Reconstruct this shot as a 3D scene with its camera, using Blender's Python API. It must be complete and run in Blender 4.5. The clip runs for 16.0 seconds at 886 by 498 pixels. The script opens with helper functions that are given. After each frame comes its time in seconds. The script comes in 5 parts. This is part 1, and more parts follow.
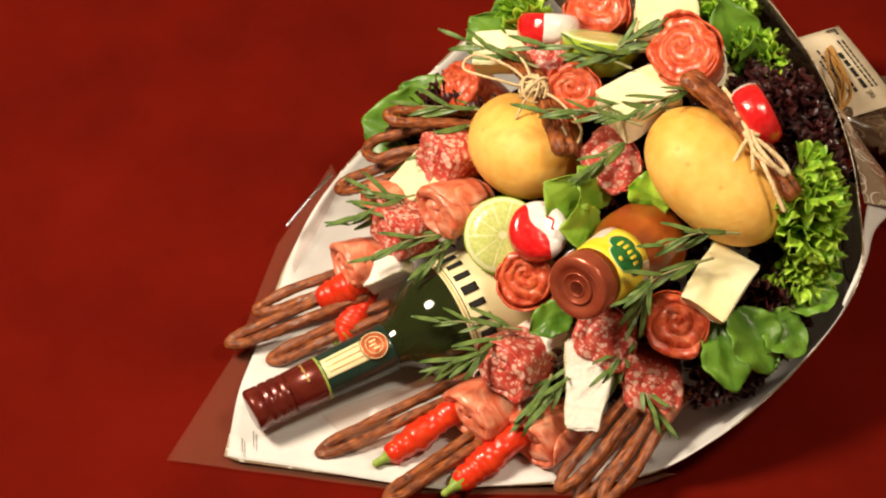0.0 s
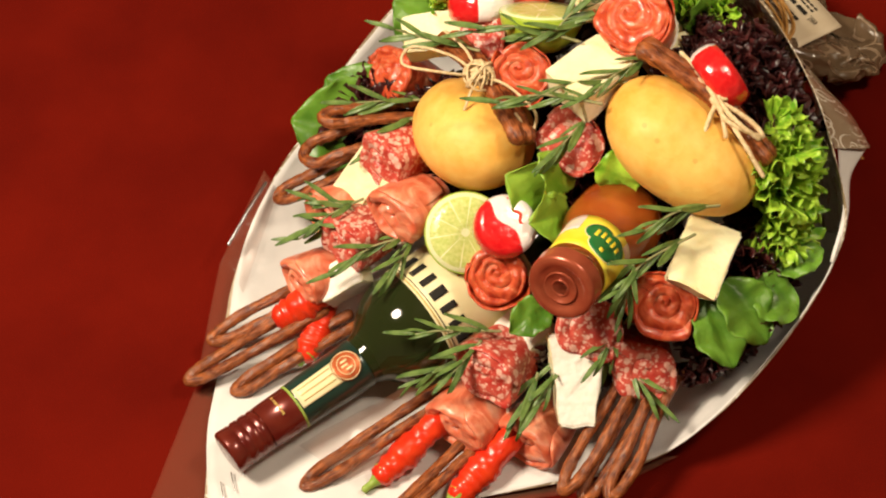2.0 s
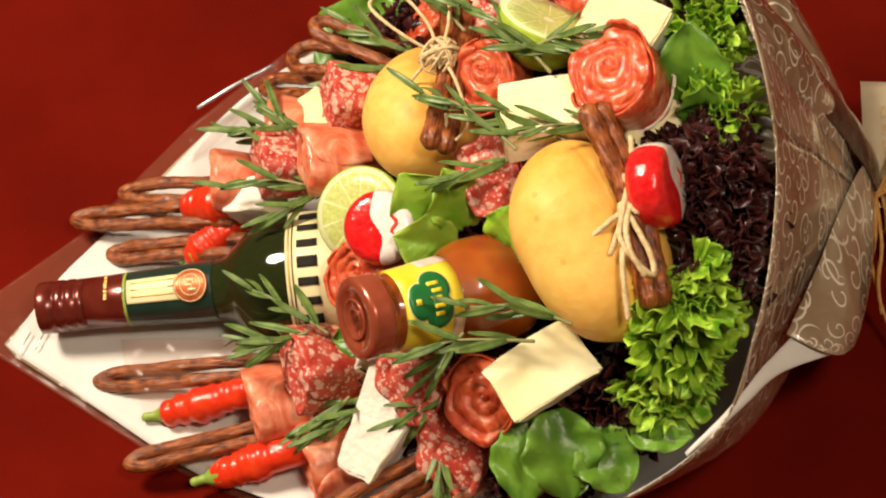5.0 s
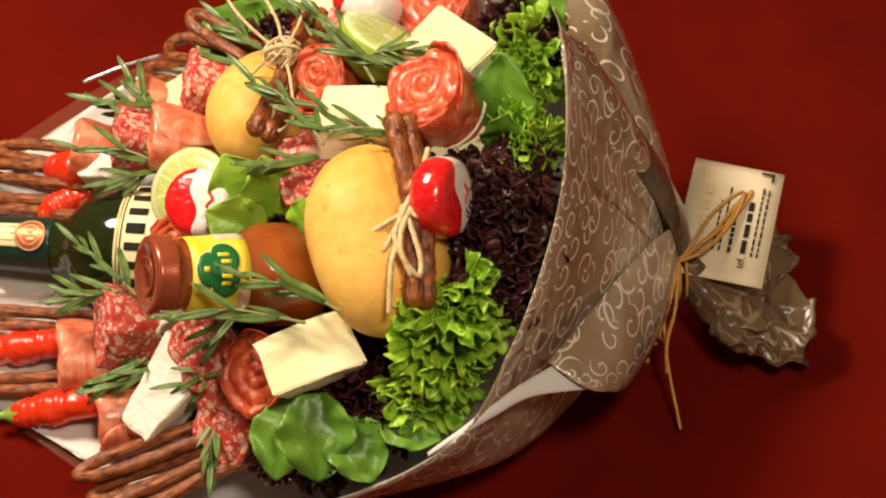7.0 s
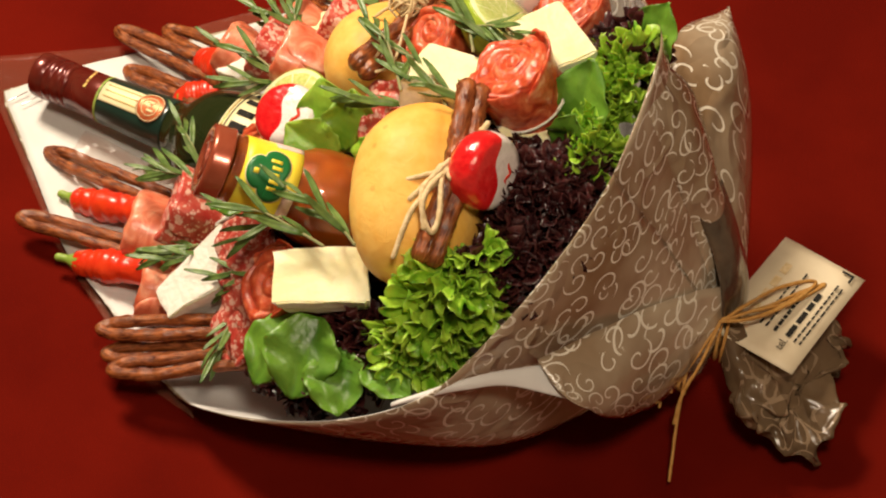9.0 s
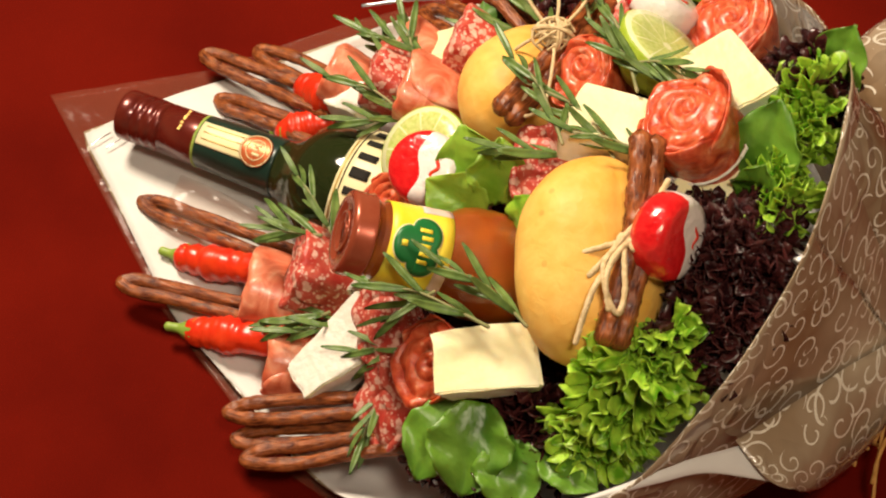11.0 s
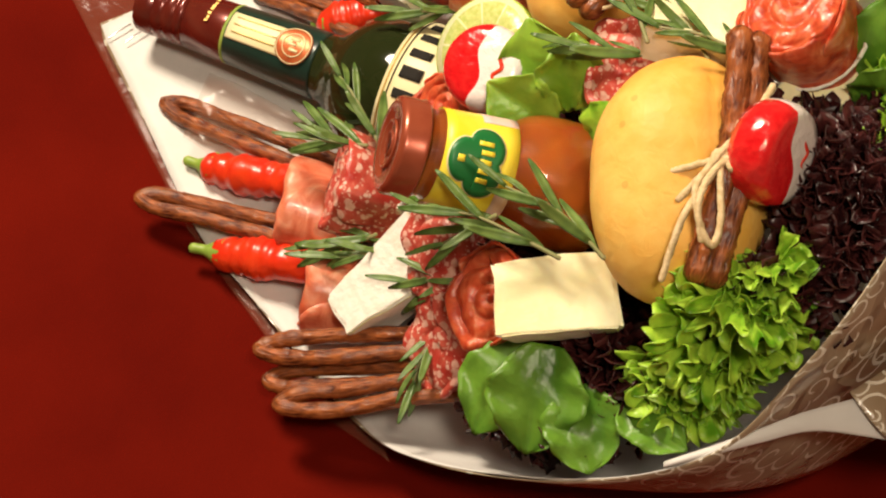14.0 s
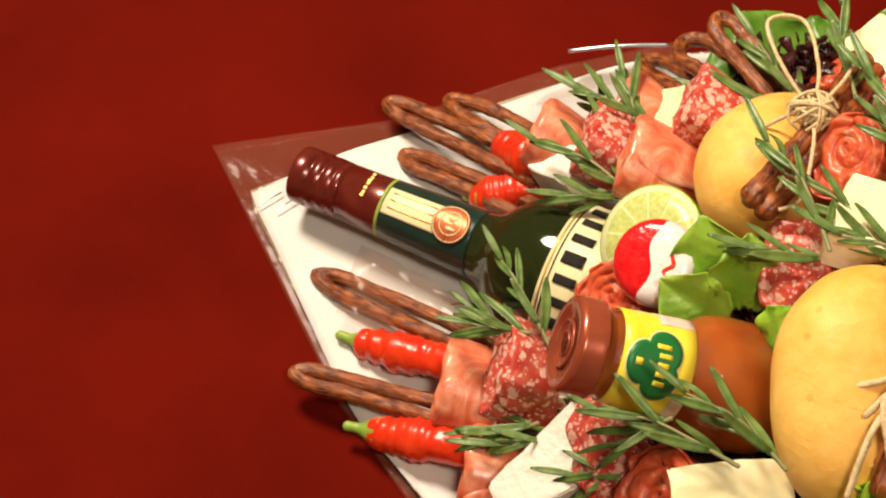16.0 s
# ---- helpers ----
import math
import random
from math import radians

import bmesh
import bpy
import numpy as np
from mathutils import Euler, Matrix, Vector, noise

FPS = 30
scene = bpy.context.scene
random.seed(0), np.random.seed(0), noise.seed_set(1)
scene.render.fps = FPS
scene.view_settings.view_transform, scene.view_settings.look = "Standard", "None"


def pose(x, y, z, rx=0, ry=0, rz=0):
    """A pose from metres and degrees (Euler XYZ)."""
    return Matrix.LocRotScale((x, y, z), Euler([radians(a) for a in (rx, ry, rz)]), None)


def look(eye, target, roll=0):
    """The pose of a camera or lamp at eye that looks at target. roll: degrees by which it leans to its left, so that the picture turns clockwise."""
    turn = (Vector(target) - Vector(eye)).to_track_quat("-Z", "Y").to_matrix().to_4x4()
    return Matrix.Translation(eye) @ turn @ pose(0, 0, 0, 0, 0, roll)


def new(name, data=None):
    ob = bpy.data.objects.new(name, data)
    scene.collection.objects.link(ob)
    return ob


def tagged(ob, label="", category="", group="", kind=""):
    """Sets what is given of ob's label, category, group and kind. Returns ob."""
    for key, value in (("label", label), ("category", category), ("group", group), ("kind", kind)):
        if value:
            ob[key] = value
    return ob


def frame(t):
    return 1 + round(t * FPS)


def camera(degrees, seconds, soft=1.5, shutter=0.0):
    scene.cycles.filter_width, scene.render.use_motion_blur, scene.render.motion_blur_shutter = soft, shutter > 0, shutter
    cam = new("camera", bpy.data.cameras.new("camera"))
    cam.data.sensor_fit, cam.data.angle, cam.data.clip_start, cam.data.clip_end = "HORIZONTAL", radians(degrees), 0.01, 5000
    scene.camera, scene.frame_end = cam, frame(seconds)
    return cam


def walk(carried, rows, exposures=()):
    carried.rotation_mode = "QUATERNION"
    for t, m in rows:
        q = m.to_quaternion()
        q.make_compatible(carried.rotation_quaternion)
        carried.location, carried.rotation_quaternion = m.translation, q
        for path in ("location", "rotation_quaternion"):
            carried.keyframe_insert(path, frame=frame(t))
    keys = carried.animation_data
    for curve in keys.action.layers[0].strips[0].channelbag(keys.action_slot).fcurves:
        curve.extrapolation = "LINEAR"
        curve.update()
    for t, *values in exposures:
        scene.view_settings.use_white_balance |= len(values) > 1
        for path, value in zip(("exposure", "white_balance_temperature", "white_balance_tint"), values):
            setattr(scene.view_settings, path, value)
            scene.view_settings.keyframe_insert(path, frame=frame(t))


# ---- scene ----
cam = camera(21.73, 16.0, soft=2.1)
PATH = [
    (0, look((-0.6964, -0.6613, 1.3599), (-0.3001, -0.1759, 0.5806), -1.19)),
    (0.5, look((-0.6819, -0.6061, 1.3531), (-0.2729, -0.1547, 0.5600), -1.26)),
    (1, look((-0.7105, -0.5434, 1.3639), (-0.2804, -0.1362, 0.5582), -0.47)),
    (1.5, look((-0.7246, -0.4773, 1.3676), (-0.2720, -0.1072, 0.5563), -0.33)),
    (2, look((-0.6642, -0.4882, 1.3606), (-0.2532, -0.0986, 0.5364), -3.05)),
    (2.5, look((-0.5306, -0.6024, 1.3337), (-0.1876, -0.1270, 0.5236), -3.89)),
    (3, look((-0.3845, -0.6830, 1.2940), (-0.1153, -0.1636, 0.4830), -4.89)),
    (5.5, look((0.0519, -0.6159, 1.1929), (0.0772, -0.0852, 0.3457), -7.09)),
    (6, look((0.1481, -0.6796, 1.1876), (0.1466, -0.1156, 0.3619), -4.09)),
    (6.5, look((0.1400, -0.7135, 1.1884), (0.1354, -0.1183, 0.3849), -3.11)),
    (7, look((0.1041, -0.7610, 1.2035), (0.1234, -0.1694, 0.3975), -2.77)),
    (7.5, look((0.1482, -0.7981, 1.2073), (0.1082, -0.1892, 0.4151), -2.21)),
    (8, look((0.2741, -0.8199, 1.1851), (0.1446, -0.2075, 0.4052), 1.79)),
    (8.5, look((0.3331, -0.8185, 1.1836), (0.1674, -0.2135, 0.4048), 1.16)),
    (9, look((0.3414, -0.8124, 1.1794), (0.1702, -0.2076, 0.4016), 1.74)),
    (9.5, look((0.3028, -0.7924, 1.1869), (0.1214, -0.1906, 0.4092), 2.39)),
    (10, look((0.2097, -0.7539, 1.2022), (0.0694, -0.1665, 0.4052), 2.39)),
    (12.5, look((0.1672, -0.5384, 1.0178), (0.0144, -0.0066, 0.1848), -3.24)),
    (13, look((0.1695, -0.5241, 1.0143), (0.0149, -0.0039, 0.1744), -4.19)),
    (13.5, look((0.1614, -0.5329, 1.0160), (0.0049, -0.0171, 0.1737), -3.53)),
    (14, look((0.1561, -0.5431, 1.0085), (0.0001, -0.0430, 0.1567), -2.92)),
    (14.5, look((0.1491, -0.5394, 1.0099), (-0.0087, -0.0331, 0.1621), -2.50)),
    (15, look((0.1293, -0.5199, 1.0240), (-0.0338, -0.0044, 0.1828), -2.44)),
    (15.5, look((0.1015, -0.5127, 1.0357), (-0.0581, 0.0034, 0.1942), -2.13)),
    (16, look((0.0729, -0.5087, 1.0424), (-0.0945, 0.0094, 0.2036), -2.19)),
]
walk(cam, PATH)

# ---- light ----
world = bpy.data.worlds.new("room_light")
scene.world = world
world.use_nodes = True
world.node_tree.nodes["Background"].inputs[0].default_value = (1.0, 0.87, 0.70, 1)
world.node_tree.nodes["Background"].inputs[1].default_value = 0.04


def area(name, place, target, size, power, colour):
    data = bpy.data.lights.new(name, "AREA")
    data.shape, data.size, data.energy, data.color = "DISK", size, power, colour
    ob = new(name, data)
    ob.matrix_world = look(place, target)
    return ob


area("ceiling_light_key", (-0.74, 0.62, 1.48), (0.03, 0.05, 0.05), 0.46, 43.5, (1.0, 0.84, 0.64))
area("ceiling_light_second", (0.42, -0.64, 1.80), (0.10, 0.0, 0.05), 0.30, 16.5, (1.0, 0.84, 0.64))
scene.view_settings.exposure = 0.0


# ---- materials ----
def mat(name, colour, rough=0.5, colour2=None, scale=60.0, detail=4.0, lo=0.35, hi=0.65, bump=0.0, bump_scale=None,
        metal=0.0, coat=0.0, sss=0.0, transmission=0.0, ior=1.45, sheen=0.0, spec=0.5, extra=None):
    m = bpy.data.materials.new(name)
    m.use_nodes = True
    t = m.node_tree
    b = t.nodes["Principled BSDF"]
    b.inputs["Roughness"].default_value = rough
    b.inputs["Metallic"].default_value = metal
    b.inputs["Coat Weight"].default_value = coat
    b.inputs["Coat Roughness"].default_value = 0.08
    b.inputs["Transmission Weight"].default_value = transmission
    b.inputs["IOR"].default_value = ior
    b.inputs["Specular IOR Level"].default_value = spec
    b.inputs["Sheen Weight"].default_value = sheen
    if sss:
        b.inputs["Subsurface Weight"].default_value = sss
        b.inputs["Subsurface Radius"].default_value = (0.6, 0.3, 0.15)
        b.inputs["Subsurface Scale"].default_value = 0.006
    co = t.nodes.new("ShaderNodeTexCoord")
    b.inputs["Base Color"].default_value = (*colour, 1)
    if colour2:
        n = noise_node(t, co, scale, detail)
        mix = ramp(t, n.outputs["Fac"], lo, hi, colour, colour2)
        t.links.new(mix.outputs["Color"], b.inputs["Base Color"])
    if bump:
        n2 = noise_node(t, co, bump_scale or scale * 2, 5)
        bump_to(t, n2.outputs["Fac"], b, bump)
    if extra:
        extra(t, b, co)
    return m


def noise_node(t, co, scale, detail=4.0, out="Object"):
    n = t.nodes.new("ShaderNodeTexNoise")
    n.inputs["Scale"].default_value, n.inputs["Detail"].default_value = scale, detail
    t.links.new(co.outputs[out], n.inputs["Vector"])
    return n


def ramp(t, fac, lo, hi, a, b):
    r = t.nodes.new("ShaderNodeValToRGB")
    r.color_ramp.elements[0].position, r.color_ramp.elements[1].position = lo, hi
    r.color_ramp.elements[0].color, r.color_ramp.elements[1].color = (*a, 1), (*b, 1)
    t.links.new(fac, r.inputs["Fac"])
    return r


def bump_to(t, height, b, distance):
    n = t.nodes.new("ShaderNodeBump")
    n.inputs["Strength"].default_value, n.inputs["Distance"].default_value = 0.7, distance
    t.links.new(height, n.inputs["Height"])
    t.links.new(n.outputs["Normal"], b.inputs["Normal"])
    return n


def math_node(t, op, a, b=None, c=None):
    n = t.nodes.new("ShaderNodeMath")
    n.operation = op
    for k, v in enumerate((a, b, c)):
        if v is None:
            continue
        if isinstance(v, (int, float)):
            n.inputs[k].default_value = v
        else:
            t.links.new(v, n.inputs[k])
    return n.outputs[0]


def mixed(t, fac, a, b):
    n = t.nodes.new("ShaderNodeMix")
    n.data_type = "RGBA"
    if isinstance(fac, (int, float)):
        n.inputs[0].default_value = fac
    else:
        t.links.new(fac, n.inputs[0])
    for k, v in ((6, a), (7, b)):
        if isinstance(v, tuple):
            n.inputs[k].default_value = (*v, 1)
        else:
            t.links.new(v, n.inputs[k])
    return n.outputs[2]


def salami_look(t, b, co):
    """Red meat with ragged pale flecks of fat in two sizes."""
    w = noise_node(t, co, 330, 4)
    push = t.nodes.new("ShaderNodeVectorMath")
    push.operation = "MULTIPLY_ADD"
    t.links.new(w.outputs["Color"], push.inputs[0])
    push.inputs[1].default_value = (0.0042, 0.0042, 0.0042)
    t.links.new(co.outputs["Object"], push.inputs[2])
    fat_all = None
    for scale, cut in ((225.0, 0.42), (430.0, 0.34)):
        v = t.nodes.new("ShaderNodeTexVoronoi")
        v.inputs["Scale"].default_value = scale
        t.links.new(push.outputs[0], v.inputs["Vector"])
        col = t.nodes.new("ShaderNodeSeparateColor")
        t.links.new(v.outputs["Color"], col.inputs[0])
        size = math_node(t, "MULTIPLY", col.outputs[0], cut * 1.7)
        here = math_node(t, "MULTIPLY", math_node(t, "SUBTRACT", size, v.outputs["Distance"]), 9.0)
        here = math_node(t, "MINIMUM", math_node(t, "MAXIMUM", here, 0.0), 1.0)
        fat_all = here if fat_all is None else math_node(t, "MAXIMUM", fat_all, here)
    big = noise_node(t, co, 120, 3)
    meat = ramp(t, big.outputs["Fac"], 0.35, 0.7, (0.44, 0.036, 0.026), (0.62, 0.12, 0.080))
    fat = ramp(t, w.outputs["Fac"], 0.3, 0.75, (0.66, 0.31, 0.235), (0.83, 0.56, 0.46))
    t.links.new(mixed(t, fat_all, meat.outputs["Color"], fat.outputs["Color"]), b.inputs["Base Color"])
    bump_to(t, w.outputs["Fac"], b, 0.0008)


def smoked_look(t, b, co):
    """Moist smoked ham: red lean, paler streaks and a few fat seams."""
    n = noise_node(t, co, 70, 7)
    n.inputs["Distortion"].default_value = 2.2
    r = ramp(t, n.outputs["Fac"], 0.30, 0.74, (0.36, 0.026, 0.010), (0.84, 0.46, 0.30))
    for at, c in ((0.46, (0.56, 0.085, 0.030)), (0.60, (0.66, 0.150, 0.062))):
        e = r.color_ramp.elements.new(at)
        e.color = (*c, 1)
    t.links.new(r.outputs["Color"], b.inputs["Base Color"])
    f = noise_node(t, co, 190, 6)
    bump_to(t, f.outputs["Fac"], b, 0.0016)


def ham_look(t, b, co):
    """Moist pink ham with darker red and pale fat streaks."""
    n = noise_node(t, co, 55, 7)
    n.inputs["Distortion"].default_value = 1.8
    r = ramp(t, n.outputs["Fac"], 0.34, 0.74, (0.57, 0.110, 0.048), (0.85, 0.47, 0.32))
    e = r.color_ramp.elements.new(0.54)
    e.color = (0.74, 0.235, 0.130, 1)
    t.links.new(r.outputs["Color"], b.inputs["Base Color"])
    f = noise_node(t, co, 200, 5)
    bump_to(t, f.outputs["Fac"], b, 0.0006)


def swirl_look(t, b, co, low=(0.21, 0.130, 0.068), high=(0.52, 0.425, 0.305), line_colour=(0.74, 0.68, 0.57), crumple=0.007):
    """Pale printed scrolls on a brown film."""
    uv = t.nodes.new("ShaderNodeUVMap")
    warp = t.nodes.new("ShaderNodeTexNoise")
    warp.inputs["Scale"].default_value = 30
    t.links.new(uv.outputs[0], warp.inputs["Vector"])
    add = t.nodes.new("ShaderNodeVectorMath")
    add.operation = "MULTIPLY_ADD"
    t.links.new(warp.outputs["Color"], add.inputs[0])
    add.inputs[1].default_value = (0.0035, 0.0035, 0)
    t.links.new(uv.outputs[0], add.inputs[2])
    line = None
    for scale, shift in ((52.0, 0.0), (40.0, 0.37)):
        mv = t.nodes.new("ShaderNodeVectorMath")
        mv.operation = "ADD"
        t.links.new(add.outputs[0], mv.inputs[0])
        mv.inputs[1].default_value = (shift, shift * 0.7, 0)
        v = t.nodes.new("ShaderNodeTexVoronoi")
        v.voronoi_dimensions = "2D"
        v.inputs["Scale"].default_value = scale
        v.inputs["Randomness"].default_value = 0.75
        t.links.new(mv.outputs[0], v.inputs["Vector"])
        d = t.nodes.new("ShaderNodeVectorMath")
        d.operation = "SUBTRACT"
        t.links.new(mv.outputs[0], d.inputs[0])
        t.links.new(v.outputs["Position"], d.inputs[1])
        xyz = t.nodes.new("ShaderNodeSeparateXYZ")
        t.links.new(d.outputs[0], xyz.inputs[0])
        turn = math_node(t, "ARCTAN2", xyz.outputs[1], xyz.outputs[0])
        col = t.nodes.new("ShaderNodeSeparateColor")
        t.links.new(v.outputs["Color"], col.inputs[0])
        side = math_node(t, "MULTIPLY_ADD", math_node(t, "GREATER_THAN", col.outputs[0], 0.5), 2.0, -1.0)
        turn = math_node(t, "MULTIPLY", turn, side)
        turn = math_node(t, "MULTIPLY_ADD", turn, 0.159155, col.outputs[1])
        rings = math_node(t, "MULTIPLY_ADD", v.outputs["Distance"], 2.3, turn)
        near = math_node(t, "ABSOLUTE", math_node(t, "SUBTRACT", math_node(t, "FRACT", rings), 0.5))
        here = math_node(t, "LESS_THAN", near, 0.080)
        here = math_node(t, "MULTIPLY", here, math_node(t, "LESS_THAN", v.outputs["Distance"], 0.52))
        here = math_node(t, "MULTIPLY", here, math_node(t, "GREATER_THAN", v.outputs["Distance"], 0.08))
        if shift:
            here = math_node(t, "MULTIPLY", here, math_node(t, "GREATER_THAN", col.outputs[2], 0.50))
        line = here if line is None else math_node(t, "MAXIMUM", line, here)
    # Random pale patches put the film's sheen into its brown base colour.
    tone = noise_node(t, co, 10, 4)
    base = ramp(t, tone.outputs["Fac"], 0.35, 0.7, low, high)
    t.links.new(mixed(t, line, base.outputs["Color"], line_colour), b.inputs["Base Color"])
    crease = noise_node(t, co, 26, 3)
    long_crease = noise_node(t, co, 11, 2)
    long_crease.inputs["Distortion"].default_value = 0.8
    ridge = math_node(t, "ABSOLUTE", math_node(t, "SUBTRACT", long_crease.outputs["Fac"], 0.5))
    both = math_node(t, "MULTIPLY_ADD", math_node(t, "MINIMUM", ridge, 0.06), -5.0, crease.outputs["Fac"])
    bump_to(t, both, b, crumple)


def shaded_film_look(t, b, co):
    """The same film lying double, shade put into its darker brown, strongly crumpled."""
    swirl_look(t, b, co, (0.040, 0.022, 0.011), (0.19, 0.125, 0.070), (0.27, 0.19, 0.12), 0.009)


def lime_look(t, b, co):
    """Cut lime: pale segments with thin walls, round the local z axis."""
    xyz = t.nodes.new("ShaderNodeSeparateXYZ")
    t.links.new(co.outputs["Object"], xyz.inputs[0])
    r = math_node(t, "SQRT", math_node(t, "ADD", math_node(t, "POWER", xyz.outputs[0], 2.0), math_node(t, "POWER", xyz.outputs[1], 2.0)))
    turn = math_node(t, "MULTIPLY", math_node(t, "ARCTAN2", xyz.outputs[1], xyz.outputs[0]), 10 / 6.28319)
    off = math_node(t, "ABSOLUTE", math_node(t, "SUBTRACT", math_node(t, "FRACT", turn), 0.5))
    wall = math_node(t, "GREATER_THAN", math_node(t, "MULTIPLY", off, 1.0), 0.46)
    rim = math_node(t, "GREATER_THAN", r, 0.0238)
    core = math_node(t, "LESS_THAN", r, 0.0028)
    pith = math_node(t, "MAXIMUM", math_node(t, "MAXIMUM", wall, rim), core)
    n = noise_node(t, co, 420, 2)
    flesh = ramp(t, n.outputs["Fac"], 0.3, 0.7, (0.44, 0.52, 0.13), (0.60, 0.64, 0.24))
    t.links.new(mixed(t, pith, flesh.outputs["Color"], (0.72, 0.73, 0.42)), b.inputs["Base Color"])
    bump_to(t, n.outputs["Fac"], b, 0.0005)


def wax_look(t, b, co):
    """Red wax under a clear wrapper; one face carries a white paper band with a wavy edge."""
    xyz = t.nodes.new("ShaderNodeSeparateXYZ")
    t.links.new(co.outputs["Object"], xyz.inputs[0])
    wave = math_node(t, "MULTIPLY", math_node(t, "SINE", math_node(t, "MULTIPLY", xyz.outputs[1], 230.0)), 0.0020)
    edge = math_node(t, "GREATER_THAN", math_node(t, "ADD", xyz.outputs[0], wave), -0.001)
    n = noise_node(t, co, 240, 3)
    red = ramp(t, n.outputs["Fac"], 0.3, 0.7, (0.60, 0.006, 0.010), (0.72, 0.02, 0.02))
    t.links.new(mixed(t, edge, red.outputs["Color"], (0.86, 0.78, 0.75)), b.inputs["Base Color"])
    bump_to(t, n.outputs["Fac"], b, 0.0012)


def bread_look(t, b, co):
    """Crust: pale and golden patches, fine wrinkles and a few brown specks."""
    big = noise_node(t, co, 13, 5)
    fine = noise_node(t, co, 110, 6)
    both = math_node(t, "MULTIPLY_ADD", fine.outputs["Fac"], 0.35, math_node(t, "MULTIPLY", big.outputs["Fac"], 0.65))
    c = ramp(t, both, 0.36, 0.66, (0.81, 0.385, 0.058), (0.89, 0.570, 0.150))
    spot = t.nodes.new("ShaderNodeTexVoronoi")
    spot.inputs["Scale"].default_value = 75
    t.links.new(co.outputs["Object"], spot.inputs["Vector"])
    col = t.nodes.new("ShaderNodeSeparateColor")
    t.links.new(spot.outputs["Color"], col.inputs[0])
    here = math_node(t, "MULTIPLY", math_node(t, "LESS_THAN", spot.outputs["Distance"], 0.14), math_node(t, "GREATER_THAN", col.outputs[0], 0.72))
    here = math_node(t, "MULTIPLY", here, 0.3)
    t.links.new(mixed(t, here, c.outputs["Color"], (0.46, 0.17, 0.03)), b.inputs["Base Color"])
    wr = noise_node(t, co, 120, 6)
    wr.inputs["Distortion"].default_value = 1.2
    bump_to(t, wr.outputs["Fac"], b, 0.0007)


def weave_look(t, b, co):
    n = noise_node(t, co, 700, 2)
    bump_to(t, n.outputs["Fac"], b, 0.0003)


def thin_look(t, b, co):
    b.inputs["Alpha"].default_value = 0.085


def sausage_look(t, b, co):
    """Dried sausage skin: wrinkles that run along the stick, with darker and lighter patches."""
    uv = t.nodes.new("ShaderNodeUVMap")
    mp = t.nodes.new("ShaderNodeMapping")
    mp.inputs["Scale"].default_value = (120, 500, 1)
    t.links.new(uv.outputs[0], mp.inputs[0])
    n = t.nodes.new("ShaderNodeTexNoise")
    n.inputs["Scale"].default_value, n.inputs["Detail"].default_value, n.inputs["Distortion"].default_value = 1.0, 5, 0.8
    t.links.new(mp.outputs[0], n.inputs["Vector"])
    big = noise_node(t, co, 130, 4)
    both = math_node(t, "MULTIPLY_ADD", n.outputs["Fac"], 0.65, math_node(t, "MULTIPLY", big.outputs["Fac"], 0.35))
    c = ramp(t, both, 0.36, 0.66, (0.070, 0.013, 0.004), (0.42, 0.125, 0.034))
    t.links.new(c.outputs["Color"], b.inputs["Base Color"])
    bump_to(t, n.outputs["Fac"], b, 0.0022)


